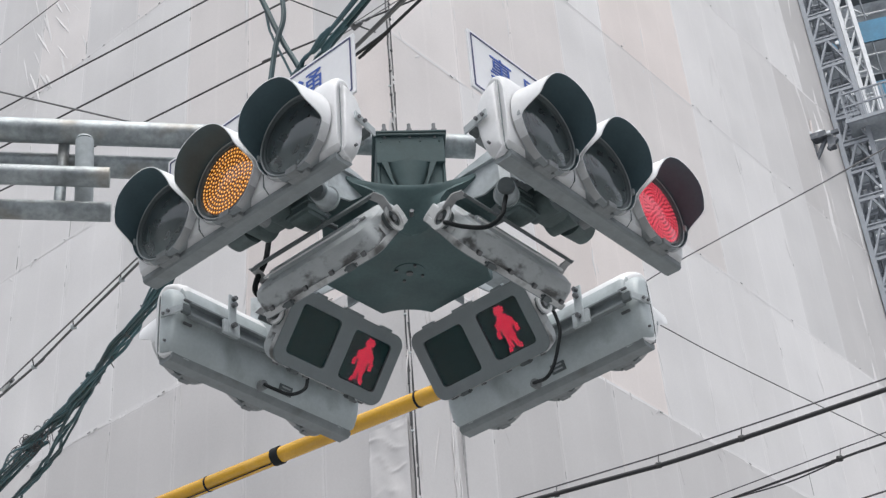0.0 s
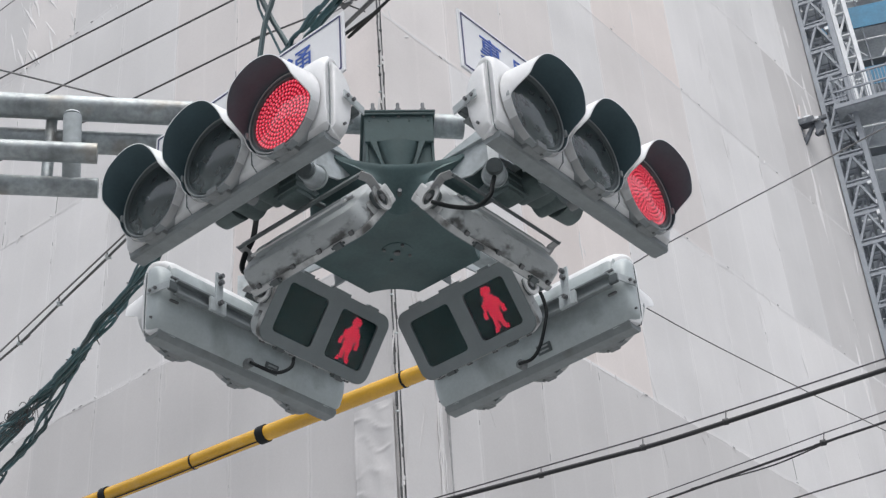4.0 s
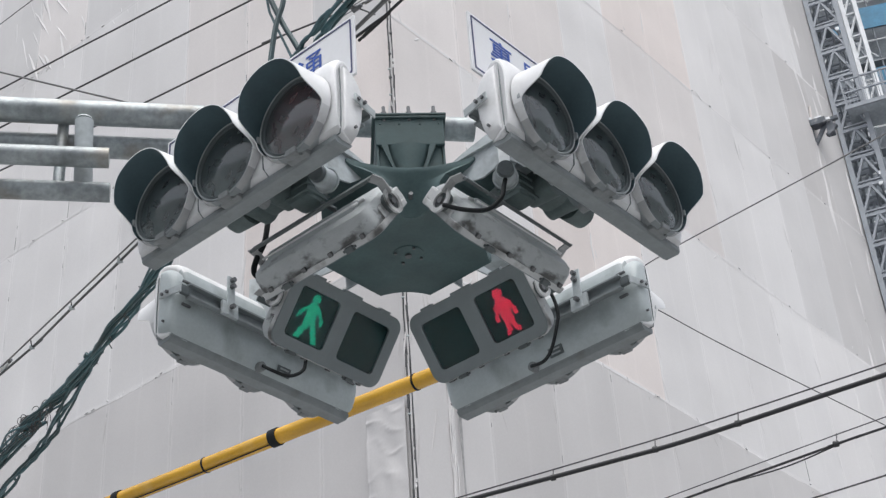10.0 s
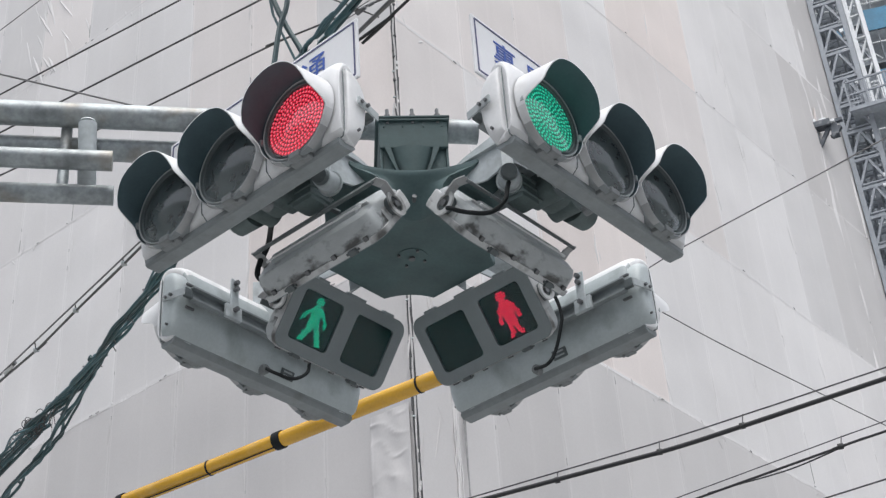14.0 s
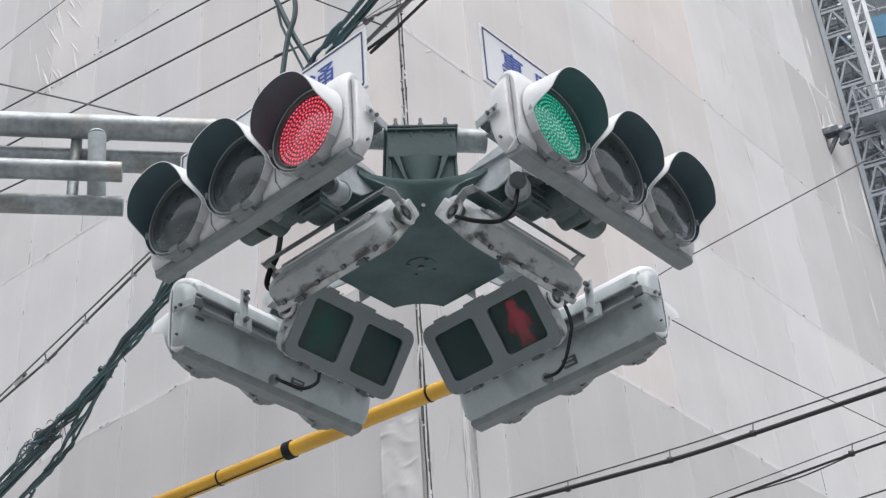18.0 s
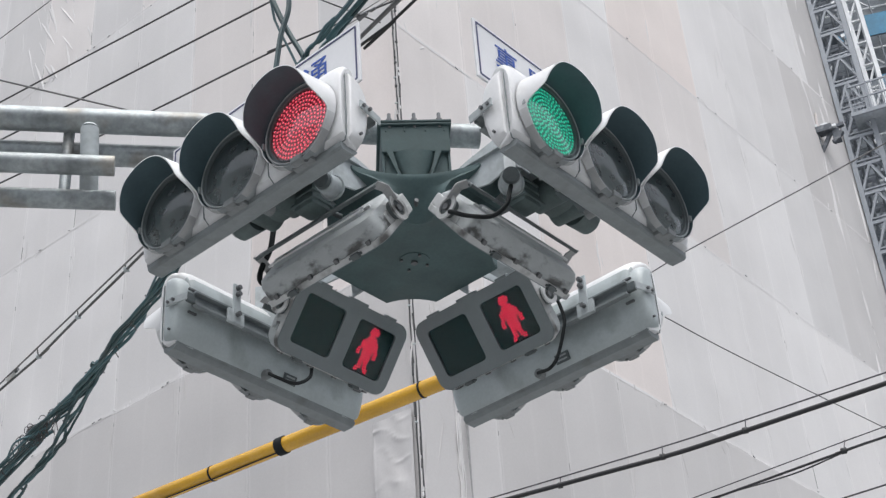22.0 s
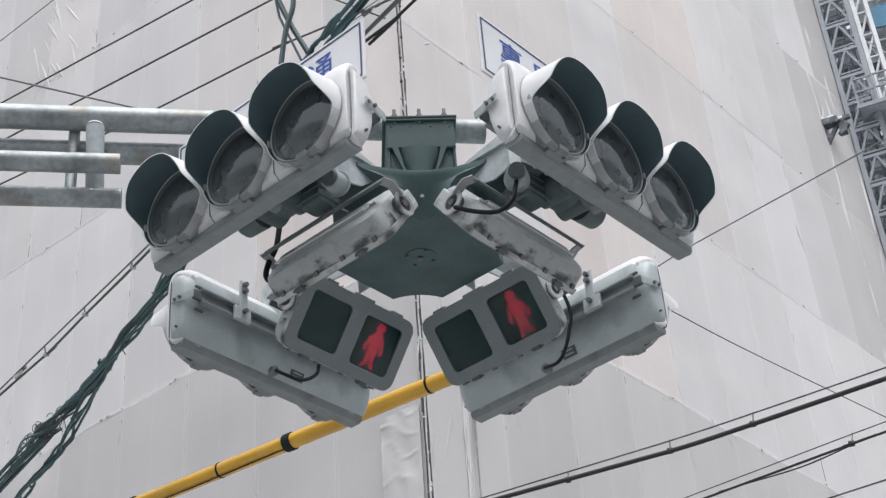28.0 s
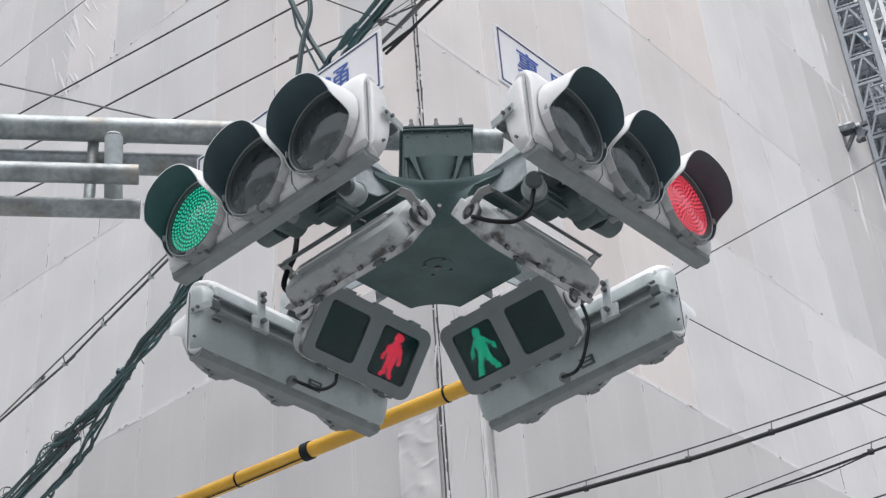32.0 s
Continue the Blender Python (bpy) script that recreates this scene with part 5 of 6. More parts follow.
DROPS = (([(-1.03, 1.6, 9.75), (-0.934, 1.6, 9.073), (-0.864, 1.6, 8.825), (-0.761, 1.6, 8.529), (-0.658, 1.6, 8.292), (-0.576, 1.6, 8.063)], 0.020, M_GREEN),
         ([(-0.87, 1.55, 9.75), (-0.786, 1.55, 9.06), (-0.748, 1.55, 8.841), (-0.745, 1.55, 8.657), (-0.796, 1.55, 8.43), (-0.834, 1.55, 8.085)], 0.016, M_GREEN),
         ([(-0.98, 1.65, 9.75), (-0.864, 1.65, 8.798), (-0.826, 1.65, 8.612), (-0.751, 1.65, 8.4), (-0.678, 1.65, 8.194)], 0.009, M_TEAL))
bundle("cable_bundle", MAIN, 12, 0.0125, 0.095, "bundle of dark green and teal cables wound together", 3, 0.9)
for dx, dz, seed in ((-0.05, 0.0, 4), (0.035, 0.02, 9)):
    bundle("cable_bundle", [(x + dx, y, z + dz) for x, y, z in UPPER], 3, 0.013, 0.016, "slim bundle of dark green cables above the signals", seed, 0.0, 0.3)
bundle("cable_bundle", BRANCH, 6, 0.0125, 0.07, "dark green cables branching from the main bundle", 6)
drop = thing("cable_bundle", Matrix.Identity(4), "dark green cables crossing on their way down to the signals", "cable bundle")
for pts, r, m in DROPS:
    for side_step in (0.0, 0.6):
        bm = bmesh.new()
        tube(bm, [(x + side_step * r, y + 1.2 * side_step * r, z) for x, y, z in pts], r * (0.75 if side_step else 0.8), 8, 6)
        part("strand", bm, m, drop, smooth=60)

# wire ties and stray ends on the bundle
bm = bmesh.new()
rnd = random.Random(11)
path = smooth_path(MAIN, 10)
for i in range(4, 60):
    p = path[i]
    if rnd.random() < (0.85 if i < 24 else 0.35):
        d = Vector((rnd.uniform(-1, 1), rnd.uniform(-0.4, 0.4), rnd.uniform(-1, 1))).normalized()
        reach = rnd.uniform(0.07, 0.15) if i < 24 else 0.09
        tube(bm, [p + d * 0.03, p + d * 0.6 * reach + Vector((0, 0, 0.03)), p + d * reach], 0.005, 5, 3)
for i in range(4, 26):
    for _ in range(3):
        c = path[i] + Vector((rnd.uniform(-0.09, 0.09), rnd.uniform(-0.05, 0.05), rnd.uniform(-0.08, 0.08)))
        q, r = rnd.uniform(0, 3.1), rnd.uniform(0.03, 0.075)
        tube(bm, [c + Vector((r * math.cos(a) * math.cos(q), r * math.cos(a) * math.sin(q), r * math.sin(a))) for a in (0, 1.2, 2.4, 3.6, 4.8)], 0.004, 5, 3)
tagged(part("wire_ties", bm, M_WIRE), "thin wire ties and stray ends on the cable bundle", "wire", kind="stuff")

# ---- yellow sleeve on a guarded line ----
sleeve = thing("yellow_cable_sleeve", Matrix.Identity(4), "yellow plastic protective sleeve on an overhead line, black bands", "cable sleeve")
Y0, Y1 = Vector((-6.136, 7.080, 6.5)), Vector((0.343, 2.776, 6.5))
bm = bmesh.new()
rod(bm, Y0, Y1, 0.057, 20)
part("sleeve", bm, M_YELLOW, sleeve, smooth=40)
YD = (Y1 - Y0).normalized()
for x, w, r, m in ((-1.557, 0.008, 0.06, M_RUBBER), (-1.015, 0.034, 0.066, M_RUBBER), (-0.003, 0.008, 0.061, M_RUBBER), (-2.280, 0.03, 0.067, M_RUBBER), (-3.2, 0.012, 0.061, M_RUBBER)):
    c = Y0 + YD * ((x - Y0.x) / YD.x)
    bm = bmesh.new()
    rod(bm, c - YD * w, c + YD * w, r, 20)
    part("band", bm, m, sleeve, "black band", smooth=40)
bm = bmesh.new()
tube(bm, [Y0 + Vector((0, -0.03, -0.065)), Y0 + YD * 3.6 + Vector((0, -0.03, -0.056)), Y0 + YD * 5.2 + Vector((0, -0.03, -0.062)), Y0 + YD * 6.12 + Vector((0, -0.03, -0.055))], 0.005, 6)
part("tail_wire", bm, M_RUBBER, sleeve)
cable("overhead_wire", [tuple(Y0 - YD * 3), tuple(Y0), tuple(Y1 + YD * 0.1)], 0.0112, M_WIRE, THIN, group="overhead wires")


def insulator(p, d, label, material=None, k=1.0):
    t = thing("insulator", Matrix.Translation(p), label, "insulator")
    d = Vector(d).normalized()
    bm = bmesh.new()
    rod(bm, -d * 0.08 * k, d * 0.08 * k, 0.03, 16, 0.016)
    part("body", bm, material or M_INSUL, t, smooth=40)
    bm = bmesh.new()
    rod(bm, d * 0.085, d * 0.14, 0.014, 10)
    part("cap", bm, M_BOLT, t)


insulator((-3.93, 6.65, 9.0), (0.64, -0.77, 0), "white porcelain insulator on a wire")
insulator((-0.31, 3.58, 10.5), (0.7, -0.5, 0), "small dark clamp where overhead wires meet", M_BOLT, 0.6)

# ---- the hoist mast beside the netted building ----
MAST_AT = Vector((13.92, 30.3, 0))
mast = thing("hoist_mast", Matrix.Translation(MAST_AT) @ pose(0, 0, 0, 0, 0, -22), "blue-grey steel lattice hoist mast beside the netting", "mast")
MW, MP, MH = 0.44, 1.05, 46.5
for sx in (-1, 1):
    for sy in (-1, 1):
        bm = bmesh.new()
        box(bm, (sx * MW, sy * MW, MH / 2), (0.15, 0.15, MH), 0.01)
        part("leg", bm, M_MAST, mast)


def bay():
    """One bay of bracing on one face."""
    bm = bmesh.new()
    bar(bm, (-MW, -MW, 0), (MW, -MW, 0), 0.1, 0.1)
    bar(bm, (-MW, -MW, 0), (0, -MW, MP), 0.085, 0.07)
    bar(bm, (MW, -MW, 0), (0, -MW, MP), 0.085, 0.07)
    bar(bm, (-MW, -MW, 0.16), (MW, -MW, 0.16), 0.05, 0.05)
    return part("brace", bm, M_MAST, mast)


b0 = bay()
b0.matrix_basis = pose(0, 0, MP * 9)
for k in range(10, 44):
    for r in (0, 90, 180, 270):
        again(b0, pose(0, 0, MP * k, 0, 0, r), mast)
rnd = random.Random(31)
for k in range(60):
    bm = bmesh.new()
    z = 24 + 0.36 * k
    box(bm, (MW * (0.62 + 0.3 * rnd.random()), -MW - 0.03, z), (rnd.uniform(0.06, 0.14), 0.06, rnd.uniform(0.06, 0.16)), 0.008)
    part("fitting", bm, rnd.choice((M_MASTW, M_SCAF, M_MAST)), mast)
# inner guide rails and cables
for x in (-0.25, 0.1, 0.3):
    bm = bmesh.new()
    rod(bm, (x, 0.2, 0), (x, 0.2, MH), 0.04, 10)
    part("guide_rail", bm, M_SCAF, mast)

# platform round the mast, with its wall tie
deck = thing("mast_platform", Matrix.Translation(MAST_AT + Vector((0.3, -0.7, 29.9))) @ pose(0, 0, 0, 0, 0, -22), "grey steel work platform with rails round the mast", "platform")
bm = bmesh.new()
box(bm, (0.6, 0.2, 0), (2.4, 1.3, 0.08), 0.01)
part("deck", bm, M_CONC, deck)
for z in (0.5, 1.0):
    bm = bmesh.new()
    bar(bm, (-0.6, -0.45, z), (1.8, -0.45, z), 0.05, 0.05)
    part("rail", bm, M_MAST, deck)
for x in (-0.6, 0.0, 0.6, 1.2, 1.8):
    bm = bmesh.new()
    bar(bm, (x, -0.45, 0), (x, -0.45, 1.05), 0.05, 0.05)
    part("rail_post", bm, M_MAST, deck)
for k in range(24):
    bm = bmesh.new()
    rod(bm, (-0.55 + 0.1 * k, -0.45, 0.02), (-0.55 + 0.1 * k, -0.45, 1.0), 0.012, 5)
    part("mesh_bar", bm, M_MAST, deck)
bm = bmesh.new()
bar(bm, (-0.65, -0.5, -0.1), (1.9, -0.5, -0.1), 0.08, 0.12)
part("edge_beam", bm, M_MAST, deck)
tie = thing("wall_tie", Matrix.Translation(MAST_AT + Vector((-2.0, -1.6, 28.35))) @ pose(0, 0, 0, 0, 0, -22), "dark steel wall tie bracket holding the mast", "bracket")
for k, (p, q, w) in enumerate((((-0.35, 0, 0.25), (0.9, 0, 0.35), 0.12), ((0.0, 0, 0.25), (0.05, 0, -0.55), 0.2), ((0.05, 0, -0.5), (0.5, 0, 0.2), 0.09), ((-0.35, 0, 0.1), (-0.3, 0, 0.55), 0.1),
                               ((-0.05, 0, 0.3), (0.0, 0, 0.6), 0.1), ((0.5, 0, -0.2), (0.8, 0, 0.1), 0.14))):
    bm = bmesh.new()
    bar(bm, p, q, w, 0.12, 0.01)
    part("strut", bm, M_TIESTEEL, tie)

for c, sz in (((0.3, -0.05, 0.28), (0.5, 0.3, 0.22)), ((0.02, 0, -0.1), (0.26, 0.2, 0.5)), ((0.62, 0.05, 0.05), (0.22, 0.25, 0.4)), ((-0.36, 0, 0.3), (0.14, 0.16, 0.5))):
    bm = bmesh.new()
    box(bm, c, sz, 0.02)
    part("clamp", bm, M_TIESTEEL, tie)

for x, z, w in ((-0.2, 0.44, 0.16), (0.12, 0.46, 0.1), (0.36, 0.42, 0.2), (0.62, 0.3, 0.12)):
    bm = bmesh.new()
    box(bm, (x, -0.1, z), (w, 0.12, 0.09), 0.015)
    part("clip", bm, M_MASTW, tie, "pale painted clip")
bm = bmesh.new()
rod(bm, (0.15, -0.02, 0.4), (0.2, -0.02, 1.0), 0.035, 8)
part("hose", bm, M_SHEET_BEIGE, tie, "pale cloth-wrapped hose")

# white ladder beam leaning behind the mast
beam = thing("lattice_beam", Matrix.Identity(4), "white painted lattice beam leaning beside the mast", "beam")
B0, B1 = Vector((15.75, 32.7, 32.6)), Vector((15.75, 32.7, 46.6))
side_v = Vector((0.2, -0.08, 0.0))
for s in (-1, 1):
    bm = bmesh.new()
    bar(bm, B0 + side_v * s, B1 + side_v * s, 0.15, 0.15)
    part("chord", bm, M_MASTW, beam)
for k in range(14):
    p, q = B0.lerp(B1, k / 14), B0.lerp(B1, (k + 1) / 14)
    bm = bmesh.new()
    bar(bm, p - side_v, p + side_v, 0.13, 0.06)
    bar(bm, p - side_v, q + side_v, 0.08, 0.07)
    part("lacing", bm, M_MASTW, beam)

# the scaffolded wing behind the mast
wing = thing("scaffolded_wing", Matrix.Translation((17.5, 34.5, 0)) @ pose(0, 0, 0, 0, 0, -14), "dark building wing behind steel scaffold frames and blue sheets", "building")
bm = bmesh.new()
box(bm, (1.5, 4, 25), (11, 6, 50), 0.02)
part("wall", bm, M_CONC, wing)
for j in range(9, 25):
    bm = bmesh.new()
    bar(bm, (-4, 0.2, j * 1.9), (7, 0.2, j * 1.9), 0.5, 0.06)
    part("deck", bm, M_SCAF, wing)
    bm = bmesh.new()
    rod(bm, (-4, 0, j * 1.9 + 0.95), (7, 0, j * 1.9 + 0.95), 0.03, 8)
    part("guard_rail", bm, M_MASTW, wing)
for i in range(13):
    bm = bmesh.new()
    rod(bm, (-4 + i * 0.92, 0, 0), (-4 + i * 0.92, 0, 48), 0.032, 8)
    part("standard", bm, M_SCAF, wing)
rnd = random.Random(21)
for k in range(46):
    x, z = rnd.uniform(-3.6, 4.5), rnd.uniform(24, 46)
    bm = bmesh.new()
    bar(bm, (x, rnd.uniform(-0.1, 0.3), z), (x + rnd.choice((-1, 1)) * rnd.uniform(0.5, 0.95), rnd.uniform(-0.1, 0.3), z + rnd.uniform(0.2, 1.8)), 0.05, 0.05)
    part("brace", bm, rnd.choice((M_MASTW, M_SCAF, M_MAST)), wing)
for k in range(26):
    bm = bmesh.new()
    box(bm, (rnd.uniform(-3.6, 4.5), rnd.uniform(0.1, 0.5), rnd.randrange(13, 24) * 1.9 + 0.3), (rnd.uniform(0.2, 0.7), 0.2, rnd.uniform(0.15, 0.6)), 0.01)
    part("board", bm, rnd.choice((M_CONC, M_SCAF, M_MASTW)), wing)
for x, z, w, h in ((-0.75, 35.35, 1.2, 0.8), (-0.62, 38.1, 1.6, 1.0), (-1.72, 37.85, 0.3, 0.5), (0.9, 36.6, 1.0, 0.7)):
    bm = bmesh.new()
    box(bm, (x + w / 2, -0.06, z), (w, 0.02, h), 0.004)
    part("blue_sheet", bm, M_BLUESHEET, wing, "blue sheet")

# laced joint at the building's corner
corner_pole = thing("corner_lacing", Matrix.Translation(CORNER + Vector((0, -0.03, 0))), "dark cords with pale clips closing the netting's corner joint", "lacing")
for x, r in ((-0.03, 0.009), (0.03, 0.009), (0.0, 0.016)):
    bm = bmesh.new()
    tube(bm, [(x + 0.006 * math.sin(3.1 * q + 40 * x), -0.012, 4.0 + 0.5 * q) for q in range(74)], r, 6, 1)
    part("cord", bm, M_CORD if x else M_SHEET_GREY, corner_pole)
rnd = random.Random(19)
clips = []
for h, m in ((0.03, M_GALV), (0.07, M_SHEET), (0.16, M_CORD), (0.3, M_CORD), (0.045, M_CORD)):
    bm = bmesh.new()
    box(bm, (0, -0.006, 0), (0.03 if h > 0.05 else 0.05, 0.03, h), 0.008)
    clips.append(part("clip", bm, m, corner_pole))
z = 6.0
while z < 31.5:
    z += rnd.uniform(0.06, 0.42)
    m = pose(rnd.choice((-0.035, -0.02, 0.02, 0.035)) + rnd.uniform(-0.01, 0.01), -0.012, z, 0, rnd.uniform(-6, 6), 0)
    again(rnd.choice(clips), m, corner_pole)
for k, c in enumerate(clips):
    c.matrix_basis = pose(0.03, -0.012, 5.0 + 0.2 * k)

# loose wrinkled sheet left of the corner pole, and gathered folds on the other face
def wrinkled(nx, nz, w, h, seed):
    rnd = random.Random(seed)
    ph = [rnd.uniform(0, 6.28) for _ in range(6)]
    bm = bmesh.new()
    g = []
    for j in range(nz + 1):
        v = j / nz
        g.append([])
        for i in range(nx + 1):
            u = i / nx
            y = (0.026 * (1 - abs(math.sin(v * 52 + 2.2 * u + 2.6 * noise.noise((2 * u, 11 * v, ph[1])) + ph[0]))) ** 3 * (0.25 + 0.9 * abs(noise.noise((3 * u, 17 * v, ph[2])))) + 0.028 * noise.noise((2.2 * u, 13 * v + 2 * u, ph[1]))) * min(1, 7 * (1 - u)) + 0.01 * math.sin(5 * u + ph[2])
            g[-1].append(bm.verts.new((u * w, -y - 0.06, v * h)))
    for j in range(nz):
        for i in range(nx):
            bm.faces.new((g[j][i], g[j][i + 1], g[j + 1][i + 1], g[j + 1][i]))
    return bm


al, ol = wall_frame(ANG_L, True)
flap = part("corner_flap", wrinkled(14, 330, 0.78, 7.0, 2), M_SHEET_GREY, building, "wrinkled white netting flap at the corner", smooth=60)
flap.matrix_basis = Matrix.Translation(al * 0.86 + Vector((0, 0, 5.5))) @ Matrix(((-al.x, -ol.x, 0, 0), (-al.y, -ol.y, 0, 0), (0, 0, 1, 0), (0, 0, 0, 1)))
ar, orr = wall_frame(ANG_R, False)
rnd = random.Random(8)
for sx, r in ((0.87, 0.012), (0.90, 0.009), (0.925, 0.015), (0.95, 0.008), (0.975, 0.012)):
    bm = bmesh.new()
    tube(bm, [ar * (sx + rnd.uniform(-0.016, 0.016)) + orr * (0.02 + rnd.uniform(0, 0.02)) + Vector((0, 0, 8 + 0.22 * q)) for q in range(26)], r, 8, 3)
    part("gathered_fold", bm, M_SHEET, building, "gathered fold of white netting", smooth=60)
for k in (0, 1):
    bm = bmesh.new()
    tube(bm, [ar * (1.06 + (0.05 - 0.1 * k) * math.sin((q - 6.5) * 0.4)) + orr * 0.09 + Vector((0, 0, 5 + q)) for q in range(9)], 0.012, 6, 3)
    part("hoist_rope", bm, M_TIE, building, "thin dark rope hanging at the netting")

# ---- sheets of netting, ties and seams ----
masters = [part("sheet", sheet_mesh(20 + k), M_SHEET, building, smooth=60) for k in range(6)]
for m in masters:
    m.matrix_basis = pose(0, 0, -20)
used = 0
ties = bmesh.new()
# sheets of a warmer batch, by row and column on each face
WARM = {False: ((5, 4), (5, 5), (4, 0), (4, 1), (4, 2), (4, 4), (4, 5), (6, 6), (3, 0)), True: ((4, 1), (4, 2), (5, 3), (5, 5))}
BEIGE = {False: ((3, 2), (3, 3), (5, 4), (5, 5)), True: ((3, 0), (3, 1))}
rnd = random.Random(4)
for ang, flip, cols in ((ANG_R, False, COLS_R), (ANG_L, True, COLS_L)):
    along, out = wall_frame(ang, flip)
    turn = Matrix(((along.x, -out.x, 0, 0), (along.y, -out.y, 0, 0), (0, 0, 1, 0), (0, 0, 0, 1))) if not flip else \
        Matrix(((-along.x, -out.x, 0, 0), (-along.y, -out.y, 0, 0), (0, 0, 1, 0), (0, 0, 0, 1)))
    off, wid = (0.05, SHEET_W * 1.058) if not flip else (0.05, SHEET_W)
    for r in range(ROWS_N):
        for c in range(cols):
            base = along * (off + c * wid + (wid if flip else 0)) + out * (0.006 + rnd.uniform(0, 0.003))
            m = Matrix.Translation(base + Vector((0, 0, r * SHEET_H))) @ turn @ Matrix.Diagonal((wid / SHEET_W, 1, 1, 1))
            if used < len(masters):
                sh = masters[used]
                sh.matrix_basis = m
                used += 1
            else:
                sh = again(masters[rnd.randrange(len(masters))], m, building)
            # columns by the mast use grey and dull cloth as painted-in shade
            batch = M_SHEET_GREY if r < 3 or (not flip and (c == cols - 1 and r in (3, 4, 5, 6) or c == cols - 2 and r in (4, 5))) else M_SHEET_DULL if (not flip and c == cols - 3 and r in (4, 5)) else M_SHEET_BEIGE if (r, c) in BEIGE[flip] else M_SHEET_WARM if (r, c) in WARM[flip] else M_SHEET_DULL if flip else M_SHEET
            if batch is not M_SHEET:
                sh.material_slots[0].link = "OBJECT"
                sh.material_slots[0].material = batch
            if rnd.random() < (0.4 if flip else 0.02):
                p = along * (off + c * wid) + out * 0.014 + Vector((0, 0, r * SHEET_H + rnd.uniform(0.0, 0.15)))
                bar(ties, p, p + along * rnd.uniform(-0.015, 0.015) + Vector((0, 0, rnd.uniform(0.25, 0.8))), 0.011, 0.011)
            for k in range(2 if flip else 1):
                p = along * (off + (c + rnd.random()) * wid) + out * 0.03 + Vector((0, 0, r * SHEET_H + rnd.uniform(-0.05, 0.05)))
                bar(ties, p, p + along * rnd.uniform(0.03, 0.09) + Vector((0, 0, rnd.uniform(-0.02, 0.02))), 0.016, 0.012)
            for k in range(11):
                if rnd.random() < (0.3 if flip else 0.06):
                    p = along * (off + c * wid) + out * 0.012 + Vector((0, 0, r * SHEET_H + 0.2 + k * 0.46))
                    bar(ties, p, p + Vector((0, 0, rnd.uniform(0.04, 0.16))), 0.009, 0.009)
part("netting_ties", ties, M_TIE, building, "dark cord ties along the netting joints")["kind"] = "stuff"

# hems along the horizontal joints and creases near the joints
rnd = random.Random(77)
for ang, flip, cols in ((ANG_R, False, COLS_R), (ANG_L, True, COLS_L)):
    along, out = wall_frame(ang, flip)
    wide = SHEET_W * (1.0 if flip else 1.058)
    up = Vector((0, 0, 1))
    for r in (3, 4, 5, 6):
        bm = bmesh.new()
        n = int(cols * wide / 0.06)
        low, high = [], []
        h = 0.02
        for i in range(n + 1):
            h = max(0.008, min(0.04, h + rnd.uniform(-0.008, 0.008)))
            p = along * (0.05 + i * cols * wide / n)
            low.append(bm.verts.new(p + out * (0.011 + rnd.uniform(0, 0.002)) + up * (r * SHEET_H - h)))
            high.append(bm.verts.new(p + out * 0.012 + up * (r * SHEET_H + 0.006 + 0.4 * h)))
        for i in range(n):
            bm.faces.new((low[i], low[i + 1], high[i + 1], high[i]))
        part("hem", bm, M_SHEET_DULL if flip else M_SHEET, building, "pale ragged hem of netting")
    low_bm, high_bm = bmesh.new(), bmesh.new()

    def crease(u, z, length, lean, w, h):
        """A slender raised fold, sharp along its middle and tapered to both ends."""
        d = (along * math.sin(lean) + up * math.cos(lean)).normalized()
        c = (along * math.cos(lean) - up * math.sin(lean)).normalized()
        base = along * u + up * z + out * 0.012
        bm = low_bm if z < 3 * SHEET_H else high_bm
        rows = []
        for q in range(7):
            k = math.sin(math.pi * q / 6) ** 0.7
            m = base + d * (length * (q / 6 - 0.5)) + c * (0.12 * w * math.sin(3 * q + u))
            rows.append([bm.verts.new(m - c * w * k), bm.verts.new(m + c * (0.15 * w * k) + out * (h * k + 0.002)), bm.verts.new(m + c * w * k)])
        for a, b in zip(rows, rows[1:]):
            for j in (0, 1):
                bm.faces.new((a[j], a[j + 1], b[j + 1], b[j]))

    for r in range(2, 7):
        for c in range(cols):
            for _ in range(4):
                crease(0.05 + c * wide + rnd.gauss(0, 0.07), r * SHEET_H + rnd.uniform(0.2, 4.9), rnd.uniform(0.2, 0.9), rnd.gauss(0, 0.1), rnd.uniform(0.012, 0.03), rnd.uniform(0.004, 0.012))
            for _ in range(3):
                crease(0.05 + (c + rnd.random()) * wide, r * SHEET_H + rnd.gauss(0, 0.12), rnd.uniform(0.08, 0.3), rnd.uniform(-0.9, 0.9), rnd.uniform(0.012, 0.03), rnd.uniform(0.003, 0.009))
            if rnd.random() < 0.5:
                crease(0.05 + (c + rnd.random()) * wide, r * SHEET_H + rnd.uniform(0.5, 4.5), rnd.uniform(0.6, 1.8), rnd.gauss(0, 0.2), rnd.uniform(0.03, 0.07), rnd.uniform(0.008, 0.02))
    if flip:        # slack sheet high on this face
        for _ in range(18):
            crease(rnd.uniform(9.6, 11.6), rnd.uniform(25.6, 28.6), rnd.uniform(0.6, 1.8), rnd.uniform(0.25, 0.6), rnd.uniform(0.02, 0.06), rnd.uniform(0.012, 0.03))
    else:           # slack folds beside the corner flap and at the outer edge
        for _ in range(16):
            crease(rnd.uniform(0.1, 2.4), rnd.uniform(11.0, 14.5), rnd.uniform(0.3, 1.2), rnd.uniform(-0.5, 0.3), rnd.uniform(0.015, 0.04), rnd.uniform(0.006, 0.016))
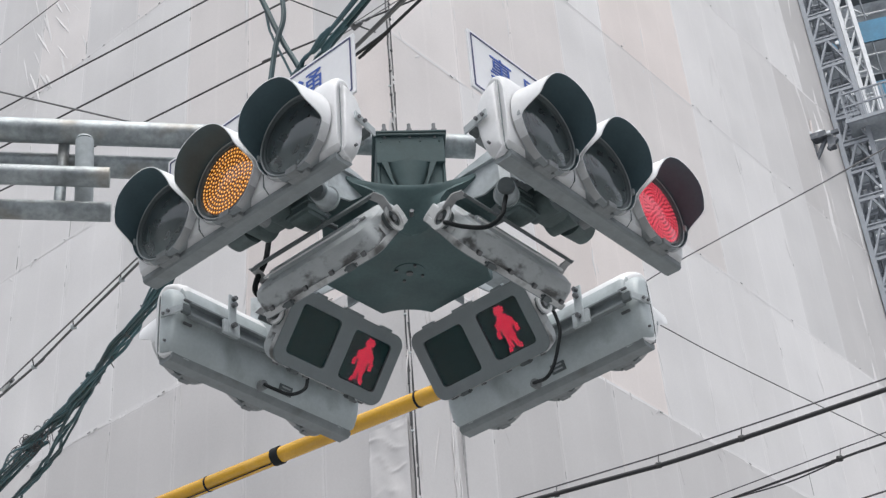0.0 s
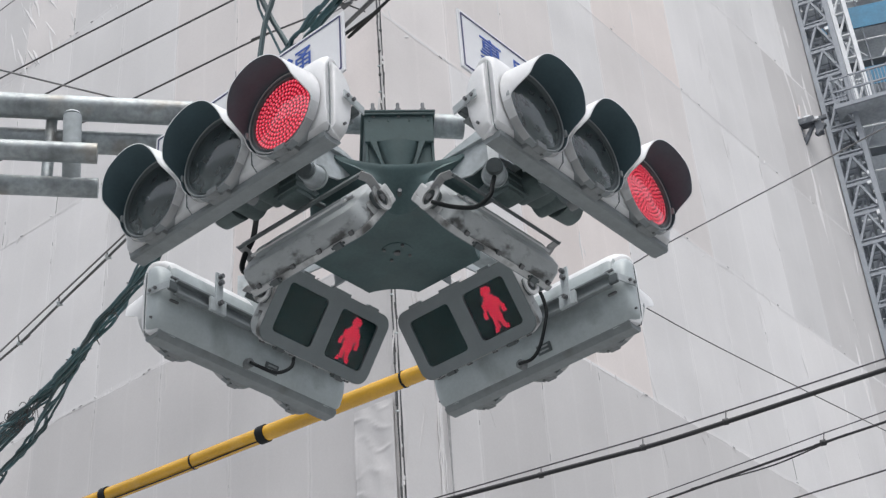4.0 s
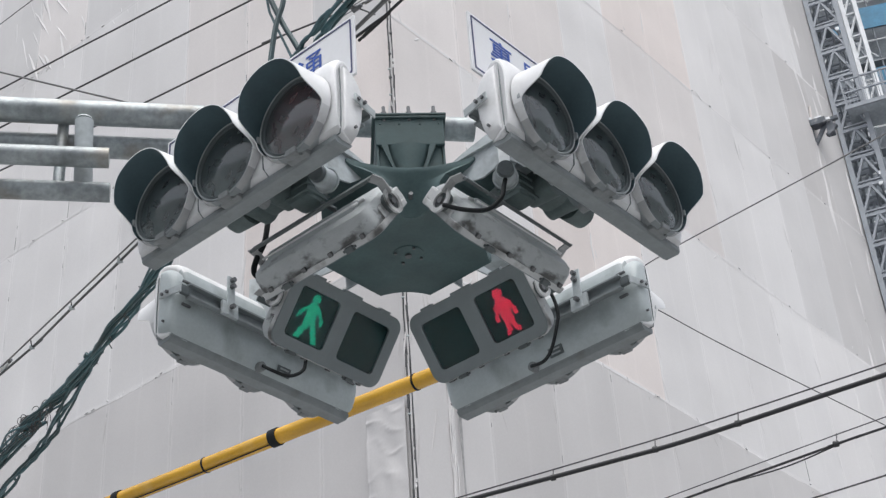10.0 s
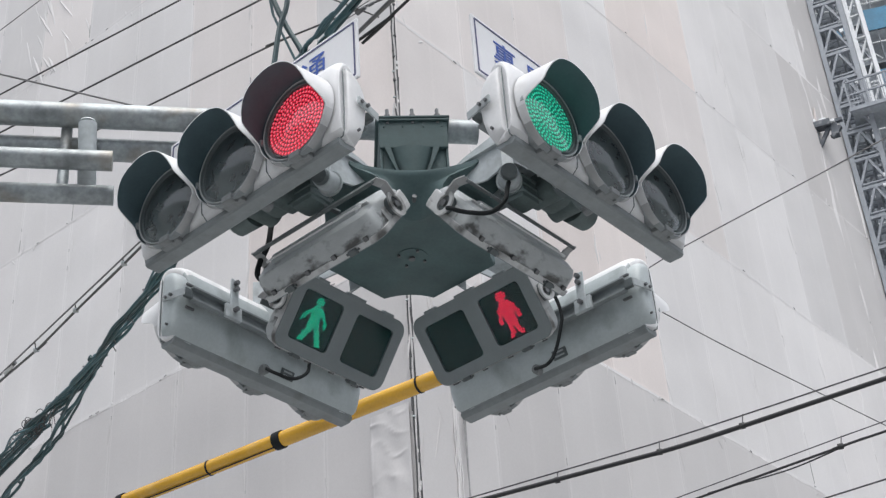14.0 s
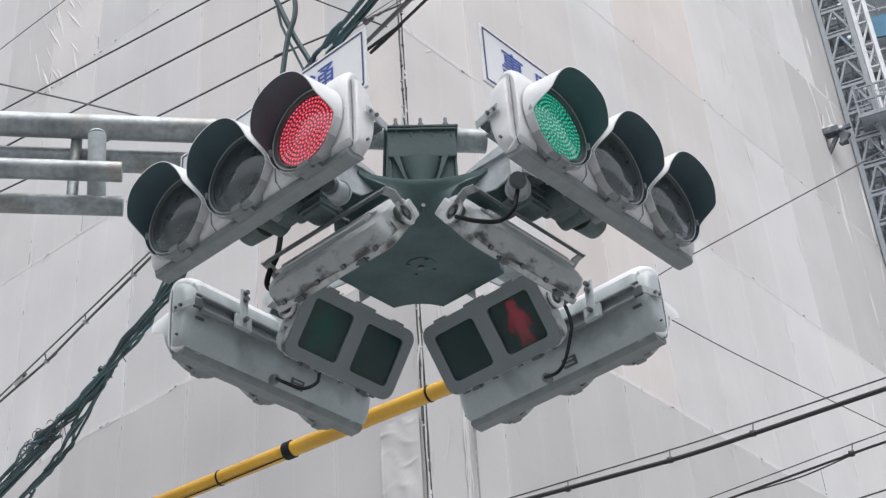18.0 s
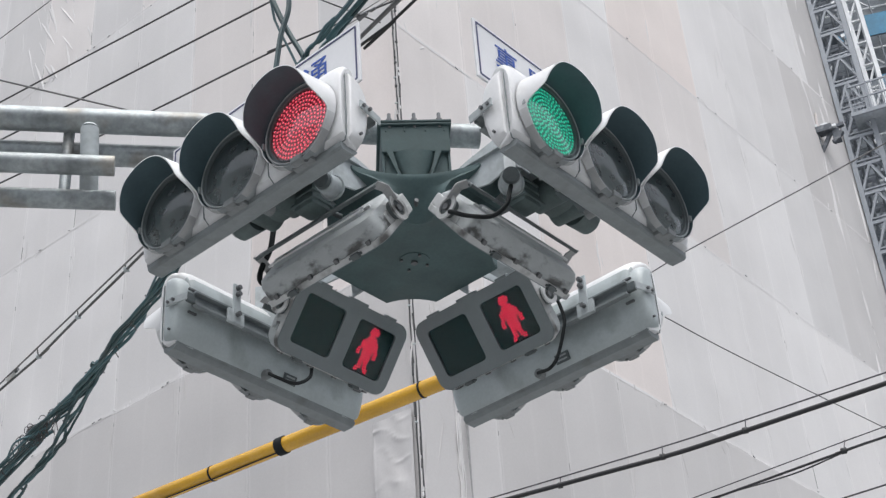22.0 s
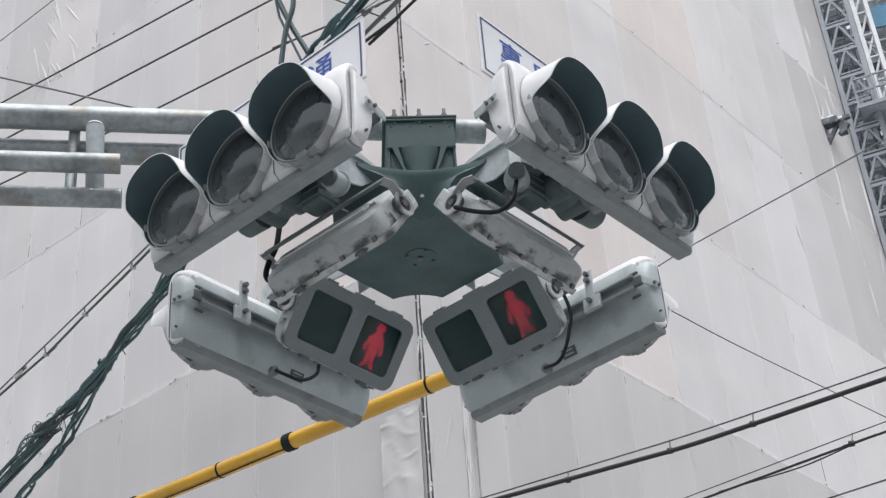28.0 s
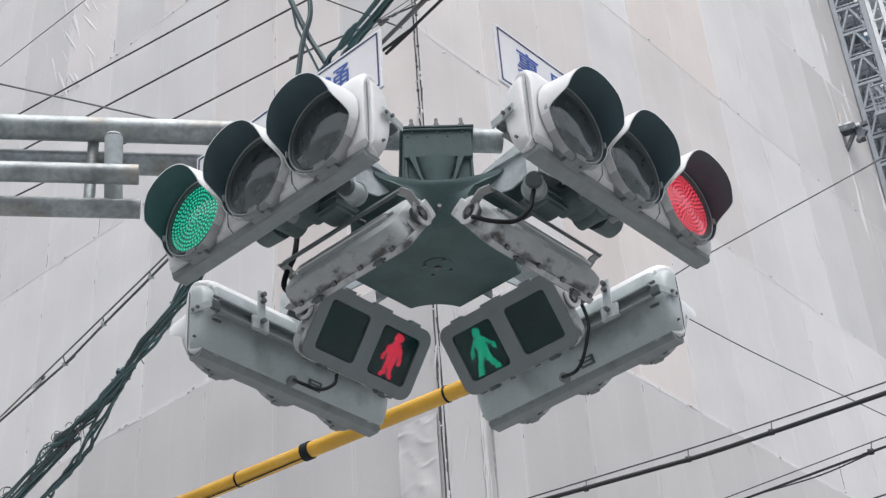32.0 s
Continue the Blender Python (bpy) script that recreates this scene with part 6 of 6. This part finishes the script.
        for _ in range(14):
            crease(rnd.uniform(18.6, 20.6), rnd.uniform(19, 36), rnd.uniform(1.0, 3.0), rnd.gauss(0, 0.08), rnd.uniform(0.04, 0.1), rnd.uniform(0.02, 0.05))
    part("slack_folds", high_bm, M_SHEET_DULL if flip else M_SHEET, building, "slack folds and creases of the netting")["kind"] = "stuff"
    part("slack_folds", low_bm, M_SHEET_GREY, building, "slack folds and creases of the grey netting")["kind"] = "stuff"

# ---- what lights up, when ----


def lit(ob, seat, rows, power=1.15):
    """Bring a diode field to the front of its added dimming layers (1: fully lit) or draw it in behind them (0: dark).
    """
    on, deep, off = seat
    x, _, z = ob.matrix_basis.translation
    walk(ob, [(t, pose(x, off if v <= 0 else on + (deep - on) * min(1, power * math.log(v) / math.log(PASSES) / LAYERS), z)) for t, v in rows])


def child(ob, name):
    return next(o for o in ob.children_recursive if o.name.startswith(name))


BEAT_RED = [(5.5, 0.85), (6.0, 0.72), (7.0, 0.42), (8.0, 0.1), (8.6, 0.02), (9.0, 0), (9.8, 0), (10.0, 0.012), (11.0, 0.32), (12.0, 0.68), (13.0, 0.95), (14.0, 1),
            (16.5, 1), (17.0, 0.95), (18.0, 0.6), (19.0, 0.13), (20.0, 0.02), (20.4, 0), (20.7, 0.03), (21.0, 0.07), (22.0, 0.55), (23.0, 1)]
BEAT_GREEN = [(5.5, 0.85), (6.0, 0.75), (7.0, 0.48), (7.5, 0.25), (8.0, 0.07), (8.5, 0.03), (8.8, 0), (9.9, 0), (10.0, 0), (11.0, 0.24), (12.0, 0.55), (13.0, 0.9), (14.0, 1),
              (16.5, 1), (17.0, 1), (18.0, 0.6), (19.0, 0.09), (19.6, 0.02), (20.0, 0), (20.5, 0.03), (21.0, 0.09), (22.0, 0.75)]


def motions():
    a, b, c, d = signals
    dark = [(0, 0), (32, 0)]
    v = (LAMP_ON, LAMP_DEEP, LAMP_OFF)
    lit(child(a, "diodes_amber"), v, [(0, 1), (0.6, 1), (0.7, 0), (32, 0)])
    lit(child(a, "diodes_red"), v, [(0, 0), (0.6, 0), (0.7, 1), (3.5, 1)] + BEAT_RED + [(25.5, 1), (26.5, 0.6), (27.5, 0.15), (28.0, 0), (28.4, 0.08), (28.6, 0.1), (28.7, 0), (32, 0)])
    lit(child(a, "diodes_green"), v, [(0, 0), (28.6, 0), (28.7, 0.35), (29.0, 0.5), (29.5, 0.7), (30.0, 0.9), (31.0, 1), (32, 1)])
    lit(child(b, "diodes_red"), v, [(0, 1), (4.5, 1), (4.6, 0), (28.0, 0), (28.3, 0.15), (28.5, 0.3), (29.0, 0.5), (29.5, 0.75), (30.0, 0.9), (31.0, 1), (32, 1)])
    lit(child(b, "diodes_green"), v, [(0, 0), (4.5, 0), (4.6, 1)] + BEAT_GREEN + [(22.6, 0.95), (22.7, 0), (32, 0)])
    lit(child(b, "diodes_amber"), v, [(0, 0), (22.6, 0), (22.7, 1), (25.0, 1), (25.5, 0.85), (26.4, 0.5), (26.6, 0), (32, 0)])
    for s in (c, d):
        for k in ("diodes_red", "diodes_amber", "diodes_green"):
            lit(child(s, k), v, dark)
    w = (FIG_ON, FIG_DEEP, FIG_OFF)
    pl, pr = peds[3], peds[2]
    lit(child(pl, "figure_red"), w, [(0, 1), (4.5, 1), (4.6, 0), (20.6, 0), (20.7, 0.9), (21.0, 1), (24.5, 1), (25.0, 0.9), (25.5, 0.55), (26.2, 0.1), (26.6, 0), (27.2, 0), (27.5, 0.12), (28.0, 0.45), (28.5, 0.75), (29.0, 1), (32, 1)], 1.3)
    lit(child(pl, "figure_green"), w, [(0, 0), (4.5, 0), (4.6, 0.9), (5.5, 0.5), (6.0, 0.35), (7.0, 0.1), (7.5, 0), (8.3, 0), (9.0, 0.3), (10.0, 0.65), (11.0, 1),
                                            (15.5, 1), (16.5, 0.85), (17.0, 0.7), (17.5, 0.4), (18.0, 0.14), (18.6, 0.04), (18.9, 0), (19.3, 0), (20.0, 0.35), (20.6, 0.6), (20.7, 0), (32, 0)], 1.3)
    lit(child(pr, "figure_red"), w, [(0, 1), (4.6, 1), (5.5, 0.6), (6.0, 0.35), (7.0, 0.1), (7.5, 0), (8.3, 0), (9.0, 0.35), (10.0, 0.7), (11.0, 1),
                                          (16.0, 1), (16.5, 0.85), (17.0, 0.6), (18.0, 0.25), (18.6, 0.04), (18.9, 0), (19.3, 0), (20.0, 0.35), (20.5, 0.65), (21.0, 1), (25.0, 1), (25.5, 0.75), (26.5, 0.15), (26.9, 0), (27.4, 0), (28.0, 0.35), (28.6, 0.75), (28.7, 0), (32, 0)], 1.3)
    lit(child(pr, "figure_green"), w, [(0, 0), (28.6, 0), (28.7, 1), (32, 1)], 1.3)
    for s, key in ((peds[0], "figure_red"), (peds[1], "figure_red"), (peds[0], "figure_green"), (peds[1], "figure_green")):
        lit(child(s, key), w, dark)


motions()
